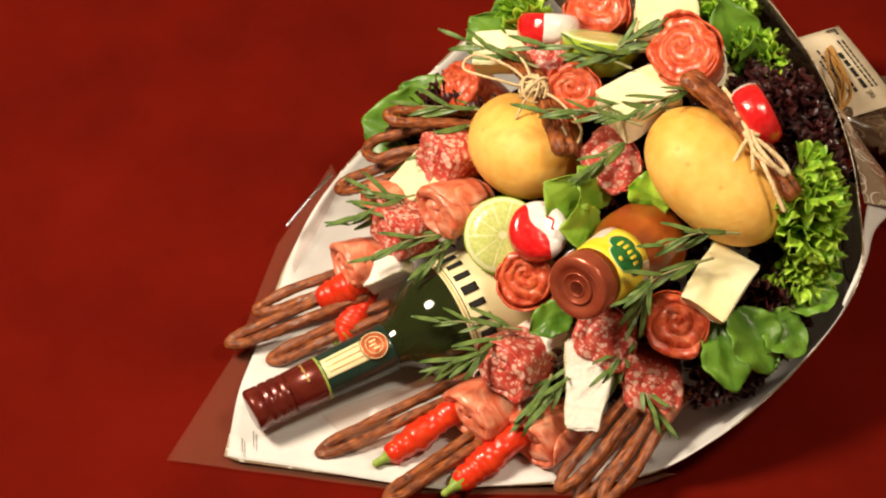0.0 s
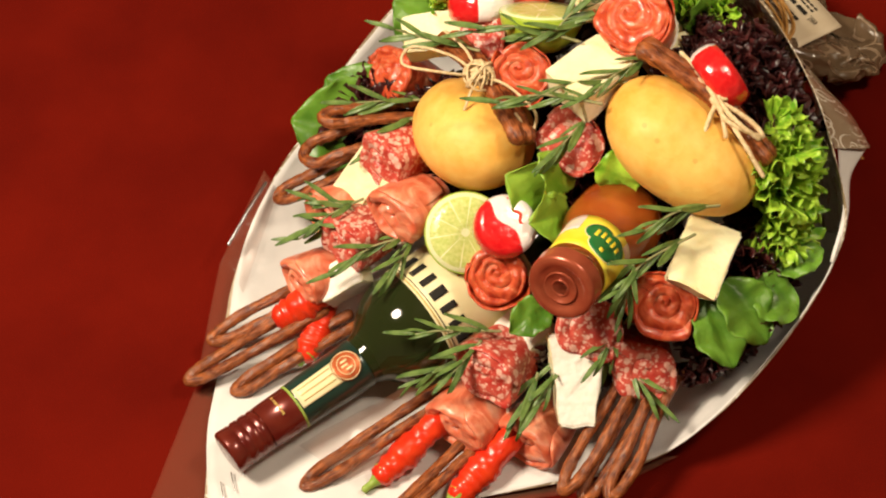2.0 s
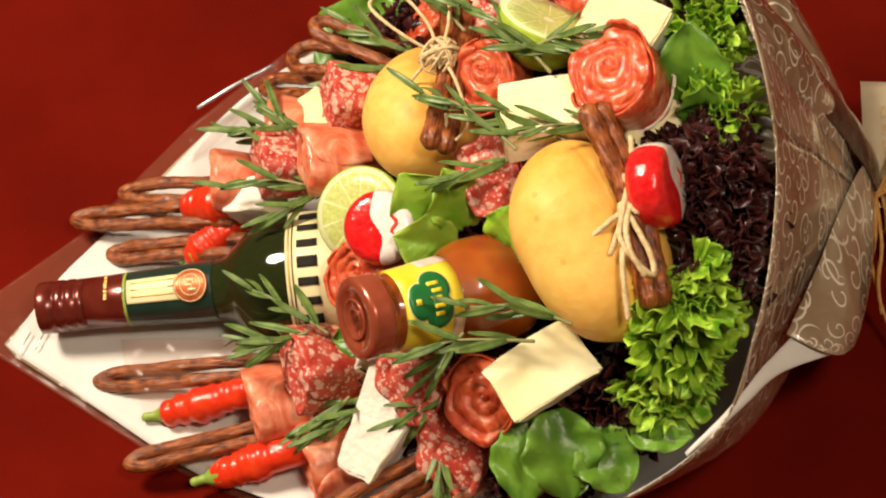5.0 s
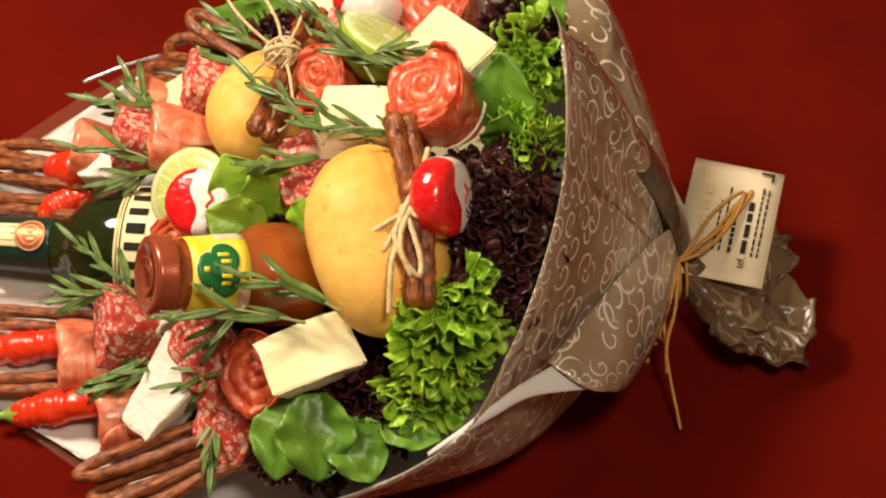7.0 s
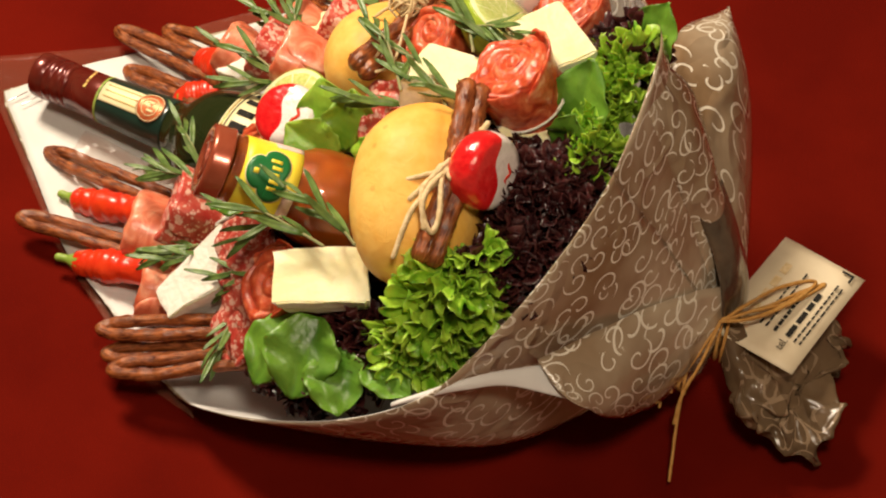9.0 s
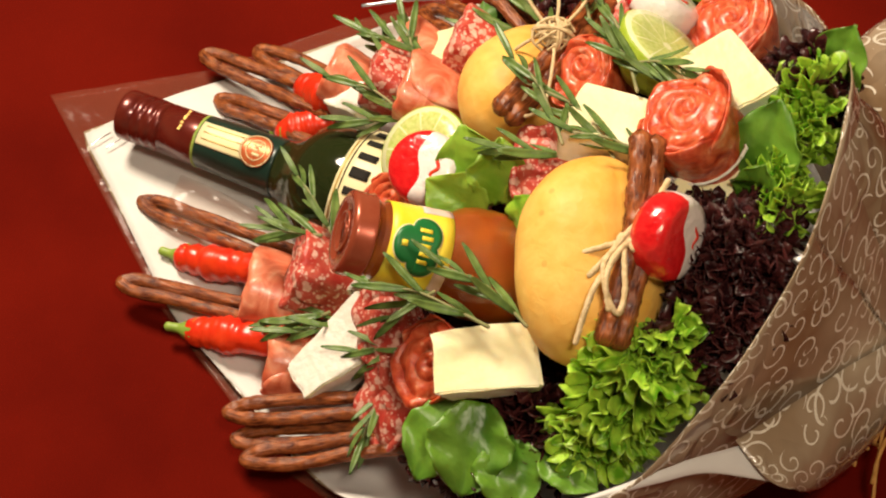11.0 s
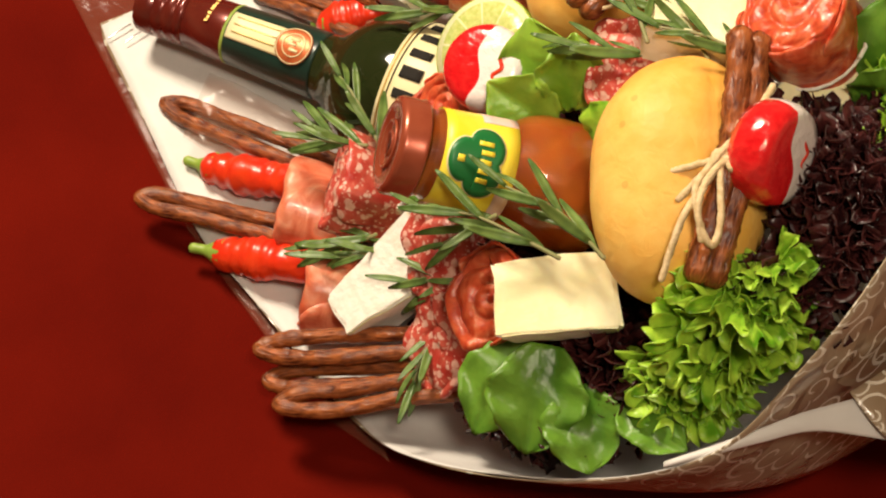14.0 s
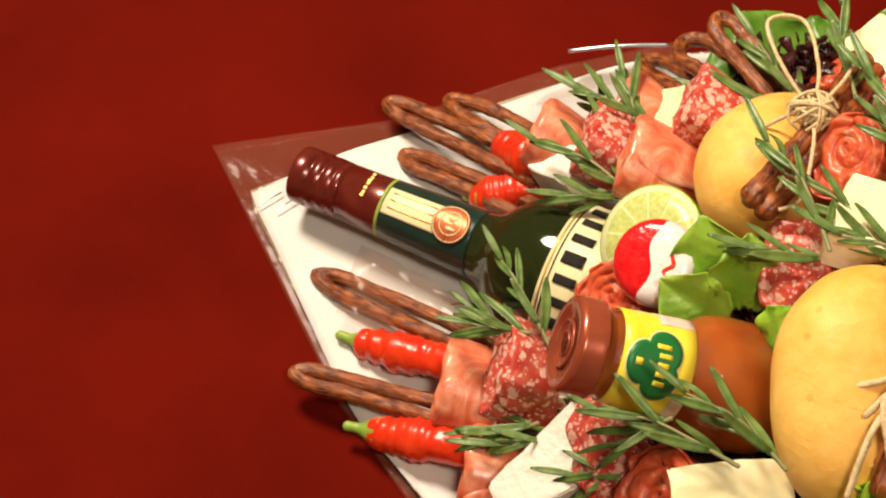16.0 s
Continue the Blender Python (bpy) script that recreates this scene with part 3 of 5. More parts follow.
# ---- tie and card ----
tie = thing("raffia_tie", "orange raffia string knotted round the bouquet's neck", "string", Matrix.Identity(4))
for k in range(3):
    ring = [NECK + V(0.004 * k - 0.002, math.cos(a) * (0.0245 + 0.001 * k), math.sin(a) * 0.021 + 0.003) for a in np.linspace(0, 6.2832, 26)]
    part("loop", tube("loop", ring, 0.0011, 6, 0.3, k), "raffia", tie)
for k, pts in enumerate([[(0.272, 0.048, 0.066), (0.262, 0.028, 0.056), (0.262, 0.004, 0.030), (0.2666, -0.030, 0.006)],
                         [(0.272, 0.050, 0.066), (0.266, 0.030, 0.060), (0.258, 0.015, 0.044), (0.262, 0.020, 0.028)],
                         [(0.272, 0.052, 0.066), (0.262, 0.036, 0.062), (0.252, 0.022, 0.052), (0.255, 0.010, 0.040)],
                         [(0.272, 0.050, 0.067), (0.290, 0.062, 0.070), (0.312, 0.085, 0.060), (0.328, 0.110, 0.053), (0.316, 0.098, 0.056), (0.296, 0.070, 0.066), (0.274, 0.052, 0.068)],
                         [(0.272, 0.050, 0.067), (0.288, 0.054, 0.071), (0.305, 0.075, 0.064), (0.318, 0.100, 0.056)],
                         [(0.273, 0.050, 0.067), (0.285, 0.064, 0.071), (0.302, 0.090, 0.064), (0.322, 0.108, 0.056), (0.312, 0.084, 0.061), (0.292, 0.058, 0.069), (0.273, 0.050, 0.068)],
                         [(0.271, 0.050, 0.067), (0.258, 0.034, 0.060), (0.256, 0.026, 0.046), (0.258, 0.016, 0.036)],
                         [(0.273, 0.050, 0.067), (0.268, 0.024, 0.056), (0.262, 0.010, 0.042), (0.261, -0.002, 0.026)],
                         [(0.270, 0.052, 0.067), (0.256, 0.040, 0.062), (0.248, 0.022, 0.046), (0.250, 0.004, 0.030)]]):
    part("strand", tube("strand", curve(pts, 10), 0.0010 + 0.0002 * (k % 2), 6, 0.3, k), "raffia", tie)

a, b, c, d = V(0.298, 0.1446, 0.0455), V(0.349, 0.1184, 0.0440), V(0.3154, 0.038, 0.0490), V(0.2757, 0.050, 0.0630)
mid = (a + b + c + d) / 4 + V(0, 0, 0.003)
along, nrm = (a - d + b - c), (b - c).cross(a - b)
nrm = nrm if nrm.z > 0 else -nrm
card_pose = axes(mid, nrm, along)
card = thing("gift_card", "cream paper business card tied at the bouquet's neck", "card", card_pose)
sheet = part("sheet", grid("sheet", lambda u, v: ((u - 0.5) * 0.094, (v - 0.5) * 0.057, 0.0018 * math.sin(math.pi * u)), 16, 4, 0.0006), "card", card)
card_flip = 1 if (card_pose.to_3x3() @ V(0, 1, 0)).dot(b - a) < 0 else -1


def bar(x, y, w, h, parent, material="ink", z=0.0026, name="print_bar"):
    part(name, box_mesh(name, (x - w / 2, y - h / 2, z - 0.0004), (x + w / 2, y + h / 2, z)), material, parent)


CARD_Y = -1 * card_flip
rng = random.Random(5)
for x, w in ((-0.0195, 0.0105), (-0.0065, 0.0105), (0.0045, 0.0070), (0.0135, 0.0070)):
    bar(x, CARD_Y * 0.0125, w, 0.0032, sheet)
for line, (y, n, h) in enumerate(((-0.002, 9, 0.0012), (0.004, 8, 0.0022), (0.018, 11, 0.0012), (0.0215, 10, 0.0012), (-0.006, 8, 0.0012))):
    x = -0.026
    for k in range(n):
        w = rng.uniform(0.0025, 0.0055)
        bar(x + w / 2, CARD_Y * y, w, h, sheet)
        x += w + 0.0014
for k in range(5):
    bar(-0.030 + k * 0.013, CARD_Y * -0.015, 0.009, 0.0045, sheet, "twine")
bar(0.040, CARD_Y * 0.022, 0.007, 0.0015, sheet)
bar(0.0425, CARD_Y * 0.018, 0.0015, 0.007, sheet)
text = bpy.data.curves.new("word", "FONT")
text.body, text.size, text.align_x = "tel.", 0.0075, "RIGHT"
text.materials.append(M["ink"])
word = new("word", text)
word.parent = sheet
word.matrix_local = pose(-0.0275, CARD_Y * 0.0125 - 0.0022, 0.0024)

# ---- bottle ----
B0, B1 = V(-0.2165, 0.1430, 0.0300), V(-0.1215, 0.1222, 0.0365)
bax = (B1 - B0).normalized()
bottle = thing("liquor_bottle", "dark green glass liquor bottle with red-brown capsule and cream label", "bottle", axes(B0, bax, (0, 0, 1)))
part("cap", lathe("cap", [(0.0135, 0.0), (0.0152, 0.0006), (0.0157, 0.002), (0.0157, 0.010), (0.0150, 0.0105), (0.0150, 0.0115), (0.0158, 0.0125), (0.0158, 0.0165), (0.0150, 0.0172), (0.0150, 0.0182),
     (0.0158, 0.0192), (0.0158, 0.0232), (0.0150, 0.0240), (0.0150, 0.0250), (0.0157, 0.0258), (0.0152, 0.030), (0.0152, 0.0300)], 48), "cap", bottle, "red-brown ridged screw cap")
capsule = part("capsule", lathe("capsule", [(0.0148, 0.0300), (0.0156, 0.0303), (0.0160, 0.0540), (0.0160, 0.0545)], 48), "cap", bottle)
for k in range(7):
    w = 0.0022 + 0.0006 * (k % 3)
    part("gold_mark", box_mesh("gold_mark", (0.0150, -0.008 + k * 0.0024, 0.0430 + 0.0003 * (k % 2)), (0.0162 - 0.00035 * abs(k - 3) ** 1.3, -0.008 + k * 0.0024 + w * 0.6, 0.0448)), "gold", capsule)
part("green_ring", lathe("green_ring", [(0.0162, 0.0545), (0.0164, 0.0550), (0.0164, 0.0560), (0.0162, 0.0562)], 48), "stem", bottle, "thin bright green ring")
part("neck_label", lathe("neck_label", [(0.0161, 0.0562), (0.0163, 0.0566), (0.0182, 0.1080), (0.0180, 0.1090)], 48), "neck", bottle, "dark green paper neck label")


def on_bottle(r0, r1, h0, h1, a0, a1, n=16, lift=0.0004):
    def fn(u, v):
        t = a0 + (a1 - a0) * u
        r = (r0 + (r1 - r0) * v) + lift
        return (r * math.cos(t), r * math.sin(t), h0 + (h1 - h0) * v)
    return fn


TOP = radians(16)
neck_stripe = part("neck_stripe", grid("neck_stripe", on_bottle(0.0164, 0.0176, 0.0570, 0.0900, TOP - 0.46, TOP + 0.46), 14, 6, 0.0002), "cream", bottle, "cream stripe with fine print")
for k in range(3):
    part("print_bar", grid("print_bar", on_bottle(0.0165, 0.0175, 0.060, 0.086, TOP - 0.30 + 0.25 * k, TOP - 0.26 + 0.25 * k, lift=0.0007), 3, 6, 0.0001), "gold", neck_stripe)


def seal_ring(r0, r1):
    def fn(u, v):
        t, r = 2 * math.pi * u, r0 + (r1 - r0) * v
        ang = TOP + r * math.cos(t) / 0.0178
        rad = 0.0186 - 0.0003 + (0.0008 if r1 < 0.0098 else 0.0006)
        return (rad * math.cos(ang), rad * math.sin(ang), 0.0965 + r * math.sin(t))
    return fn


seal = part("seal", grid("seal", seal_ring(0.0001, 0.0102), 36, 5, 0.0002), "copper", bottle, "round copper-red seal with ring print")
for r0, r1 in ((0.0092, 0.0097), (0.0058, 0.0063)):
    part("seal_ring", grid("seal_ring", seal_ring(r0, r1), 36, 1, 0.0003), "cream", seal)
for k, (p, q) in enumerate(((-0.0028, 0.0), (0.0, -0.001), (0.0028, 0.001))):
    a0 = TOP + p / 0.018
    part("seal_mark", grid("seal_mark", on_bottle(0.0189, 0.0189, 0.0938 + q, 0.0990 + q, a0 - 0.04, a0 + 0.04), 2, 3, 0.0002), "cream", seal)
body = [(0.0165, 0.107), (0.0179, 0.110), (0.0186, 0.1135), (0.0206, 0.1175), (0.0258, 0.1230), (0.0322, 0.1300), (0.0370, 0.1385), (0.0396, 0.1480), (0.0406, 0.1580), (0.0408, 0.168), (0.0408, 0.270), (0.0395, 0.280), (0.034, 0.284)]
part("glass_body", lathe("glass_body", body, 56), "glass", bottle, "dark green glass shoulder and body")
front_label = part("front_label", grid("front_label", on_bottle(0.0406, 0.0410, 0.158, 0.235, TOP - 1.25, TOP + 1.25, lift=0.0005), 30, 8, 0.0003), "cream", bottle, "cream front label with dark border")
for a0, a1, h0, h1 in ((-1.25, 1.25, 0.1595, 0.1603),):
    part("label_line", grid("label_line", on_bottle(0.0404, 0.0404, h0, h1, TOP + a0, TOP + a1, lift=0.0010), 30, 1, 0.0002), "gold", front_label)
for a0, h0, h1 in ((1.25, 0.1618, 0.1624),):
    part("label_line", grid("label_line", on_bottle(0.0406, 0.0406, h0, h1, TOP - a0, TOP + a0, lift=0.0010), 30, 1, 0.0002), "ink", front_label)
for k in range(7):
    t = TOP - 0.84 + 0.28 * k
    wide = 0.058 if k % 3 else 0.080
    part("letter_block", grid("letter_block", on_bottle(0.0408, 0.0409, 0.1650, 0.1770, t - wide, t + wide, lift=0.0011), 4, 3, 0.0002), "ink", front_label)

# ---- sauce jar ----
J0 = V(-0.0385, 0.0060, 0.1545)
jax = V(0.905, 0.195, -0.375).normalized()
jar = thing("sauce_jar", "glass jar of tomato sauce with copper-red lid and yellow label", "jar", axes(J0, jax, (0, 0, 1)))
lid = part("lid", lathe("lid", [(0.0150, 0.0012), (0.0158, 0.0002), (0.0205, 0.0), (0.0222, 0.0010), (0.0228, 0.0030), (0.0226, 0.0105), (0.0232, 0.0120), (0.0230, 0.0132), (0.0215, 0.0134)], 56), "lid", jar, "copper-red metal twist lid")
part("lid_ring", lathe("lid_ring", [(0.0100, 0.0006), (0.0104, -0.0002), (0.0112, -0.0002), (0.0116, 0.0010)], 48), "lid", lid)
part("lid_ring", lathe("lid_ring", [(0.0050, 0.0006), (0.0053, 0.0000), (0.0058, 0.0000), (0.0060, 0.0010)], 40), "lid", lid)
prof = [(0.0190, 0.0135), (0.0198, 0.0146), (0.0206, 0.0158), (0.0198, 0.0172), (0.0200, 0.0186), (0.0212, 0.0205), (0.0232, 0.0535), (0.0246, 0.0565), (0.0278, 0.0620), (0.0298, 0.0690), (0.0302, 0.0780), (0.0300, 0.0900), (0.0286, 0.0985), (0.0240, 0.1040), (0.0180, 0.1060)]
part("glass", lathe("glass", prof, 56), "jar", jar, "clear jar glass")
part("sauce", lathe("sauce", [(max(r - 0.0016, 0.001), h + (0.004 if k == 0 else 0) - (0.002 if k == len(prof) - 1 else 0)) for k, (r, h) in enumerate(prof)], 48), "sauce", jar, "orange-red tomato sauce")
JT = radians(31)
label_sheet = part("label", grid("label", on_bottle(0.0213, 0.0233, 0.0205, 0.0545, JT - 1.75, JT + 1.75), 36, 6, 0.0003), "yellow", jar, "yellow paper label with green mark")
part("label_edge", grid("label_edge", on_bottle(0.0224, 0.0233, 0.038, 0.0546, JT - 1.75, JT - 0.95, lift=0.0006), 14, 4, 0.0002), "pink", label_sheet)
part("label_edge", grid("label_edge", on_bottle(0.0229, 0.0233, 0.0480, 0.0546, JT + 0.45, JT + 1.75, lift=0.0006), 24, 3, 0.0002), "pink", label_sheet)


def clover(grow, rise):
    """A mark of three round lobes, one of them towards the lid."""
    def fn(u, v):
        t = 2 * math.pi * u
        r = (0.0098 + 0.0050 * abs(math.cos(1.5 * t + 2.356)) ** 0.8 + grow) * max(v, 0.02)
        ang = JT + r * math.cos(t) / 0.0222 * 1.08
        high = 0.0365 + r * math.sin(t) * 0.90
        out = 0.0213 + (high - 0.0205) * 0.0586 + rise
        return (out * math.cos(ang), out * math.sin(ang), high)
    return fn


part("mark_border", grid("mark_border", clover(0.0014, 0.0006), 48, 5, 0.0002), "cream", label_sheet, "pale outline round the green mark")
part("green_mark", grid("green_mark", clover(0.0006, 0.0009), 48, 5, 0.0002), "green", label_sheet, "green clover-shaped mark")
for k in range(5):
    t = JT - 0.36 + 0.18 * k
    part("mark_bar", grid("mark_bar", on_bottle(0.0223, 0.0226, 0.0370 - 0.0016 * (k == 0), 0.0423 + 0.0008 * (k % 2), t - 0.060, t + 0.036, lift=0.0013), 3, 3, 0.0002), "yellow", label_sheet)
part("mark_bar", grid("mark_bar", on_bottle(0.0217, 0.0219, 0.0268, 0.0300, JT - 0.07, JT + 0.07, lift=0.0013), 2, 3, 0.0002), "yellow", label_sheet)


# ---- bread ----
def roll_mesh(name, a, b, c, seed):
    """A bread roll: long along x, with a slit along its top (z)."""
    def fn(u, v):
        t, p = 2 * math.pi * u, math.pi * v
        x, y, z = math.cos(p), math.sin(p) * math.cos(t), math.sin(p) * math.sin(t)
        x = math.copysign(abs(x) ** 0.92, x)
        q = V(a * x, b * y, c * z)
        q *= 1 + 0.035 * wobble(q, 22, seed) + 0.012 * wobble(q, 70, seed + 3)
        slit = math.exp(-(y / 0.13) ** 2) * (z > 0) * max(0, 1 - abs(x) ** 3)
        q.z -= 0.002 * slit
        return q
    return grid(name, fn, 64, 40)


bun_a = thing("bread_roll", "golden round bread roll with sausage sticks tied on by twine", "bread", axes((0.0931, 0.0107, 0.1640), (0.46, -0.22, 0.86), (0.156, -0.944, -0.292)), "bread rolls in the bouquet")
part("crust", roll_mesh("crust", 0.0565, 0.0405, 0.0355, 1), "bread", bun_a)
bun_b = thing("bread_roll", "smaller golden bread roll with dried sausage tied by twine bow", "bread", axes((0.0358, 0.1412, 0.1265), (0.35, 0.30, 0.87), (-0.397, -0.803, 0.444)), "bread rolls in the bouquet")
part("crust", roll_mesh("crust", 0.0495, 0.0400, 0.0355, 5), "bread", bun_b)


# ---- sausages ----
def sausage_loop(tip, end, gap, label, seed, r=0.0040, side=None, group="dried sausage sticks"):
    """A thin dried sausage bent double: two strands that meet in a loop at the tip."""
    tip, end = V(tip), V(end)
    d = end - tip
    s = V(side) if side else d.cross(V(0, 0, 1)).normalized()
    g = s * gap / 2
    rg = random.Random(seed)
    def j():
        return V(rg.uniform(-1, 1), rg.uniform(-1, 1), rg.uniform(-1, 1)) * 0.0014
    pts = [end + g * 1.2, tip + d * 0.66 + g * 1.2 + j(), tip + d * 0.33 + g * 1.1 + j(), tip + d * 0.10 + g, tip - d.normalized() * 0.0005,
           tip + d * 0.10 - g, tip + d * 0.33 - g * 1.1 + j(), tip + d * 0.66 - g * 1.2 + j(), end - g * 1.2]
    me = tube("sausage", curve(pts, 12), lambda t: r * (1 + 0.05 * math.sin(t * 41 + seed) + 0.03 * math.sin(t * 127 + seed)), 12, 0.07, seed, 1.0, 420)
    return solo("sausage_stick", me, "sausage", label, "sausage", None, group)


for k, (tip, end, gap, label) in enumerate((
        ((-0.1924, 0.0964, 0.0085), (-0.080, 0.062, 0.028), 0.0092, "dark brown dried sausage bent double on the white paper"),
        ((-0.1835, 0.0320, 0.0170), (-0.080, 0.026, 0.022), 0.0085, "dark brown dried sausage bent double between two chilies"),
        ((-0.1870, 0.2090, 0.0170), (-0.092, 0.172, 0.036), 0.0090, "thick dark dried sausage bent double over the film edge"),
        ((-0.1545, 0.2180, 0.0190), (-0.075, 0.182, 0.042), 0.0092, "dark brown dried sausage loop reaching past the paper"),
        ((-0.1700, 0.1820, 0.0095), (-0.085, 0.150, 0.030), 0.0088, "dark brown dried sausage bent double beside the bottle"),
        ((-0.0940, -0.0450, 0.0300), (0.006, -0.030, 0.056), 0.0095, "dried sausage sticks in a bundle at the paper's edge"),
        ((-0.0870, -0.0560, 0.0210), (0.006, -0.040, 0.046), 0.0095, "dried sausage sticks in a bundle at the paper's edge"),
        ((-0.0770, -0.0700, 0.0270), (0.012, -0.050, 0.052), 0.0090, "dried sausage sticks in a bundle at the paper's edge"),
        ((-0.0530, 0.2470, 0.0530), (0.008, 0.200, 0.092), 0.0110, "dark dried sausage loop on a green leaf"),
        ((-0.0320, 0.2380, 0.0870), (0.026, 0.196, 0.106), 0.0180, "open dark dried sausage loop on a green leaf"),
        ((-0.0150, 0.2330, 0.1180), (0.030, 0.190, 0.118), 0.0110, "dark dried sausage loop under rosemary"))):
    sausage_loop(tip, end, gap, label, k + 1)
for bun, name, a, b, seed in ((bun_a, "sausage", (0.1105, 0.058, 0.2110), (0.1134, -0.0395, 0.1750), 21), (bun_b, "sausage", (0.0640, 0.186, 0.1640), (0.0305, 0.094, 0.1670), 31)):
    a, b = V(a), V(b)
    d = b - a
    s = d.cross(V(0.5, 0, 1)).normalized()
    for sgn in (-1, 1):
        up = V(0.010, 0, 0.012)
        pts = curve([a + s * sgn * 0.0042, a + d * 0.3 + s * sgn * 0.0040 + up * 0.3, a + d * 0.55 + s * sgn * 0.0038 + up * 0.4, a + d * 0.8 + s * sgn * 0.004 + up * 0.2, b + s * sgn * 0.0040], 10)
        ob = part("sausage", tube("sausage", pts, lambda t: 0.0062 - 0.0008 * math.sin(math.pi * t), 12, 0.25, seed + sgn, 1.0, 300), "sausage", bun, "dark dried sausage stick in the slit")
        ob.matrix_parent_inverse = bun.matrix_world.inverted()


def twine_on(bun, lines, r=0.0011):
    for k, pts in enumerate(lines):
        ob = part("twine", tube("twine", curve(pts, 10), r, 7, 0.35, k, 1.0, 900), "twine", bun, "beige jute twine")
        ob.matrix_parent_inverse = bun.matrix_world.inverted()


K1 = V(0.1105, 0.000, 0.2005)
twine_on(bun_a, [
    [K1 + V(0.004, 0.018, 0.006), K1 + V(0.002, 0.006, 0.003), K1, K1 + V(-0.010, -0.026, -0.004), (0.0965, -0.0486, 0.1790)],
    [K1 + V(-0.001, 0, 0.001), K1 + V(-0.008, -0.014, 0.001), K1 + V(-0.002, -0.030, -0.005), K1 + V(0.004, -0.034, -0.010), K1 + V(0.005, -0.024, -0.005), K1 + V(0.001, -0.008, 0.002), K1],
    [K1 + V(0.020, 0.006, -0.006), K1 + V(0.011, 0.004, 0.003), K1 + V(0, 0, 0.003), K1 + V(-0.012, -0.003, -0.002), K1 + V(-0.022, -0.006, -0.006)],
    [K1 + V(0.014, 0.040, 0.006), K1 + V(0.010, 0.026, 0.006), K1 + V(0.003, 0.010, 0.004), K1 + V(0, 0, 0.003)],
    [K1 + V(-0.003, -0.004, 0.002), K1 + V(0.003, 0.004, 0.004), K1 + V(0.005, -0.003, 0.002), K1 + V(-0.002, 0.003, 0.004), K1 + V(-0.004, -0.005, 0.002)],
    [K1 + V(0.001, 0, 0.003), K1 + V(-0.004, -0.012, 0.003), K1 + V(-0.005, -0.024, 0.0), K1 + V(-0.001, -0.034, -0.008)],
    [K1 + V(0.006, 0.014, 0.005), K1 + V(0.0, 0.004, 0.005), K1 + V(-0.006, -0.008, 0.002), K1 + V(-0.014, -0.018, -0.006)]], 0.0016)
K2 = V(0.0445, 0.1425, 0.1775)
twine_on(bun_b, [
    [K2, K2 + V(-0.020, 0.018, 0.010), K2 + V(-0.030, 0.040, 0.010), K2 + V(-0.014, 0.046, 0.008), K2 + V(-0.002, 0.022, 0.006), K2],
    [K2, K2 + V(0.004, -0.020, 0.003), K2 + V(0.004, -0.044, -0.006), K2 + V(-0.008, -0.050, -0.010), K2 + V(-0.006, -0.036, -0.004)],
    [K2 + V(0.018, 0.002, -0.010), K2 + V(0.008, 0, 0.002), K2, K2 + V(-0.010, -0.002, -0.002), K2 + V(-0.020, -0.004, -0.012)],
    [K2, K2 + V(0.010, 0.020, 0.002), K2 + V(0.016, 0.044, -0.002)]], 0.0010)
kr = random.Random(77)
for k in range(36):
    a, e = kr.uniform(0, 6.28), kr.uniform(-0.4, 1.2)
    r = kr.uniform(0.005, 0.0120)
    w1, w2 = V(math.cos(a), math.sin(a), 0), V(-math.sin(a) * math.sin(e), math.cos(a) * math.sin(e), math.cos(e))
    twine_on(bun_b, [[K2 + V(0, 0, 0.001) + w1 * r * math.cos(q) + w2 * r * 0.8 * math.sin(q) for q in (0, 0.8, 1.6, 2.4, 3.2, 4.0)]], 0.0008)


# ---- chilies ----
def chili(stem, joint, end, r, label, seed, bend=(0, 0, 0.003)):
    stem, joint, end = V(stem), V(joint), V(end)
    ob = thing("chili_pepper", label, "chili", Matrix.Translation(joint), "red chilies on the paper")
    p = curve([V(0, 0, 0), (end - joint) * 0.33 + V(bend) * 0.6, (end - joint) * 0.66 + V(bend), end - joint], 14)
    def rad(t):
        ring = 1 + 0.062 * math.sin(t * 60 + 2.5 * math.sin(t * 9 + seed)) * (1 - 0.5 * t) + 0.05 * math.sin(t * 19 + seed * 2)
        return r * ring * (0.86 + 0.30 * math.sin(min(t * 5, 1.2)) - 0.42 * t ** 2)
    part("pod", tube("pod", p, rad, 18, 0.13, seed, 1.0, 170), "chili", ob, "glossy wrinkled red pod")
    q = curve([(joint - stem) * 0.05 * 0, (stem - joint) * 0.45, stem - joint], 6)
    part("stem", tube("stem", q, lambda t: r * (0.92 - 0.62 * min(t * 1.5, 1)), 10, 0.12, seed), "stem", ob, "green stalk")


chili((-0.1700, 0.0630, 0.0105), (-0.1545, 0.0607, 0.0120), (-0.080, 0.050, 0.028), 0.0092, "glossy red chili with green stalk lying on paper", 1)
chili((-0.1500, 0.0120, 0.0120), (-0.1340, 0.0125, 0.0120), (-0.065, 0.006, 0.028), 0.0094, "glossy red chili with green stalk beside sausage stick", 4)
chili((-0.1225, 0.1935, 0.0270), (-0.1140, 0.1880, 0.0310), (-0.072, 0.163, 0.050), 0.0100, "short red chili with green stalk behind the bottle", 7)
chili((-0.1290, 0.1595, 0.0180), (-0.1215, 0.1600, 0.0200), (-0.085, 0.172, 0.026), 0.0085, "red chili half hidden against the bottle", 9)


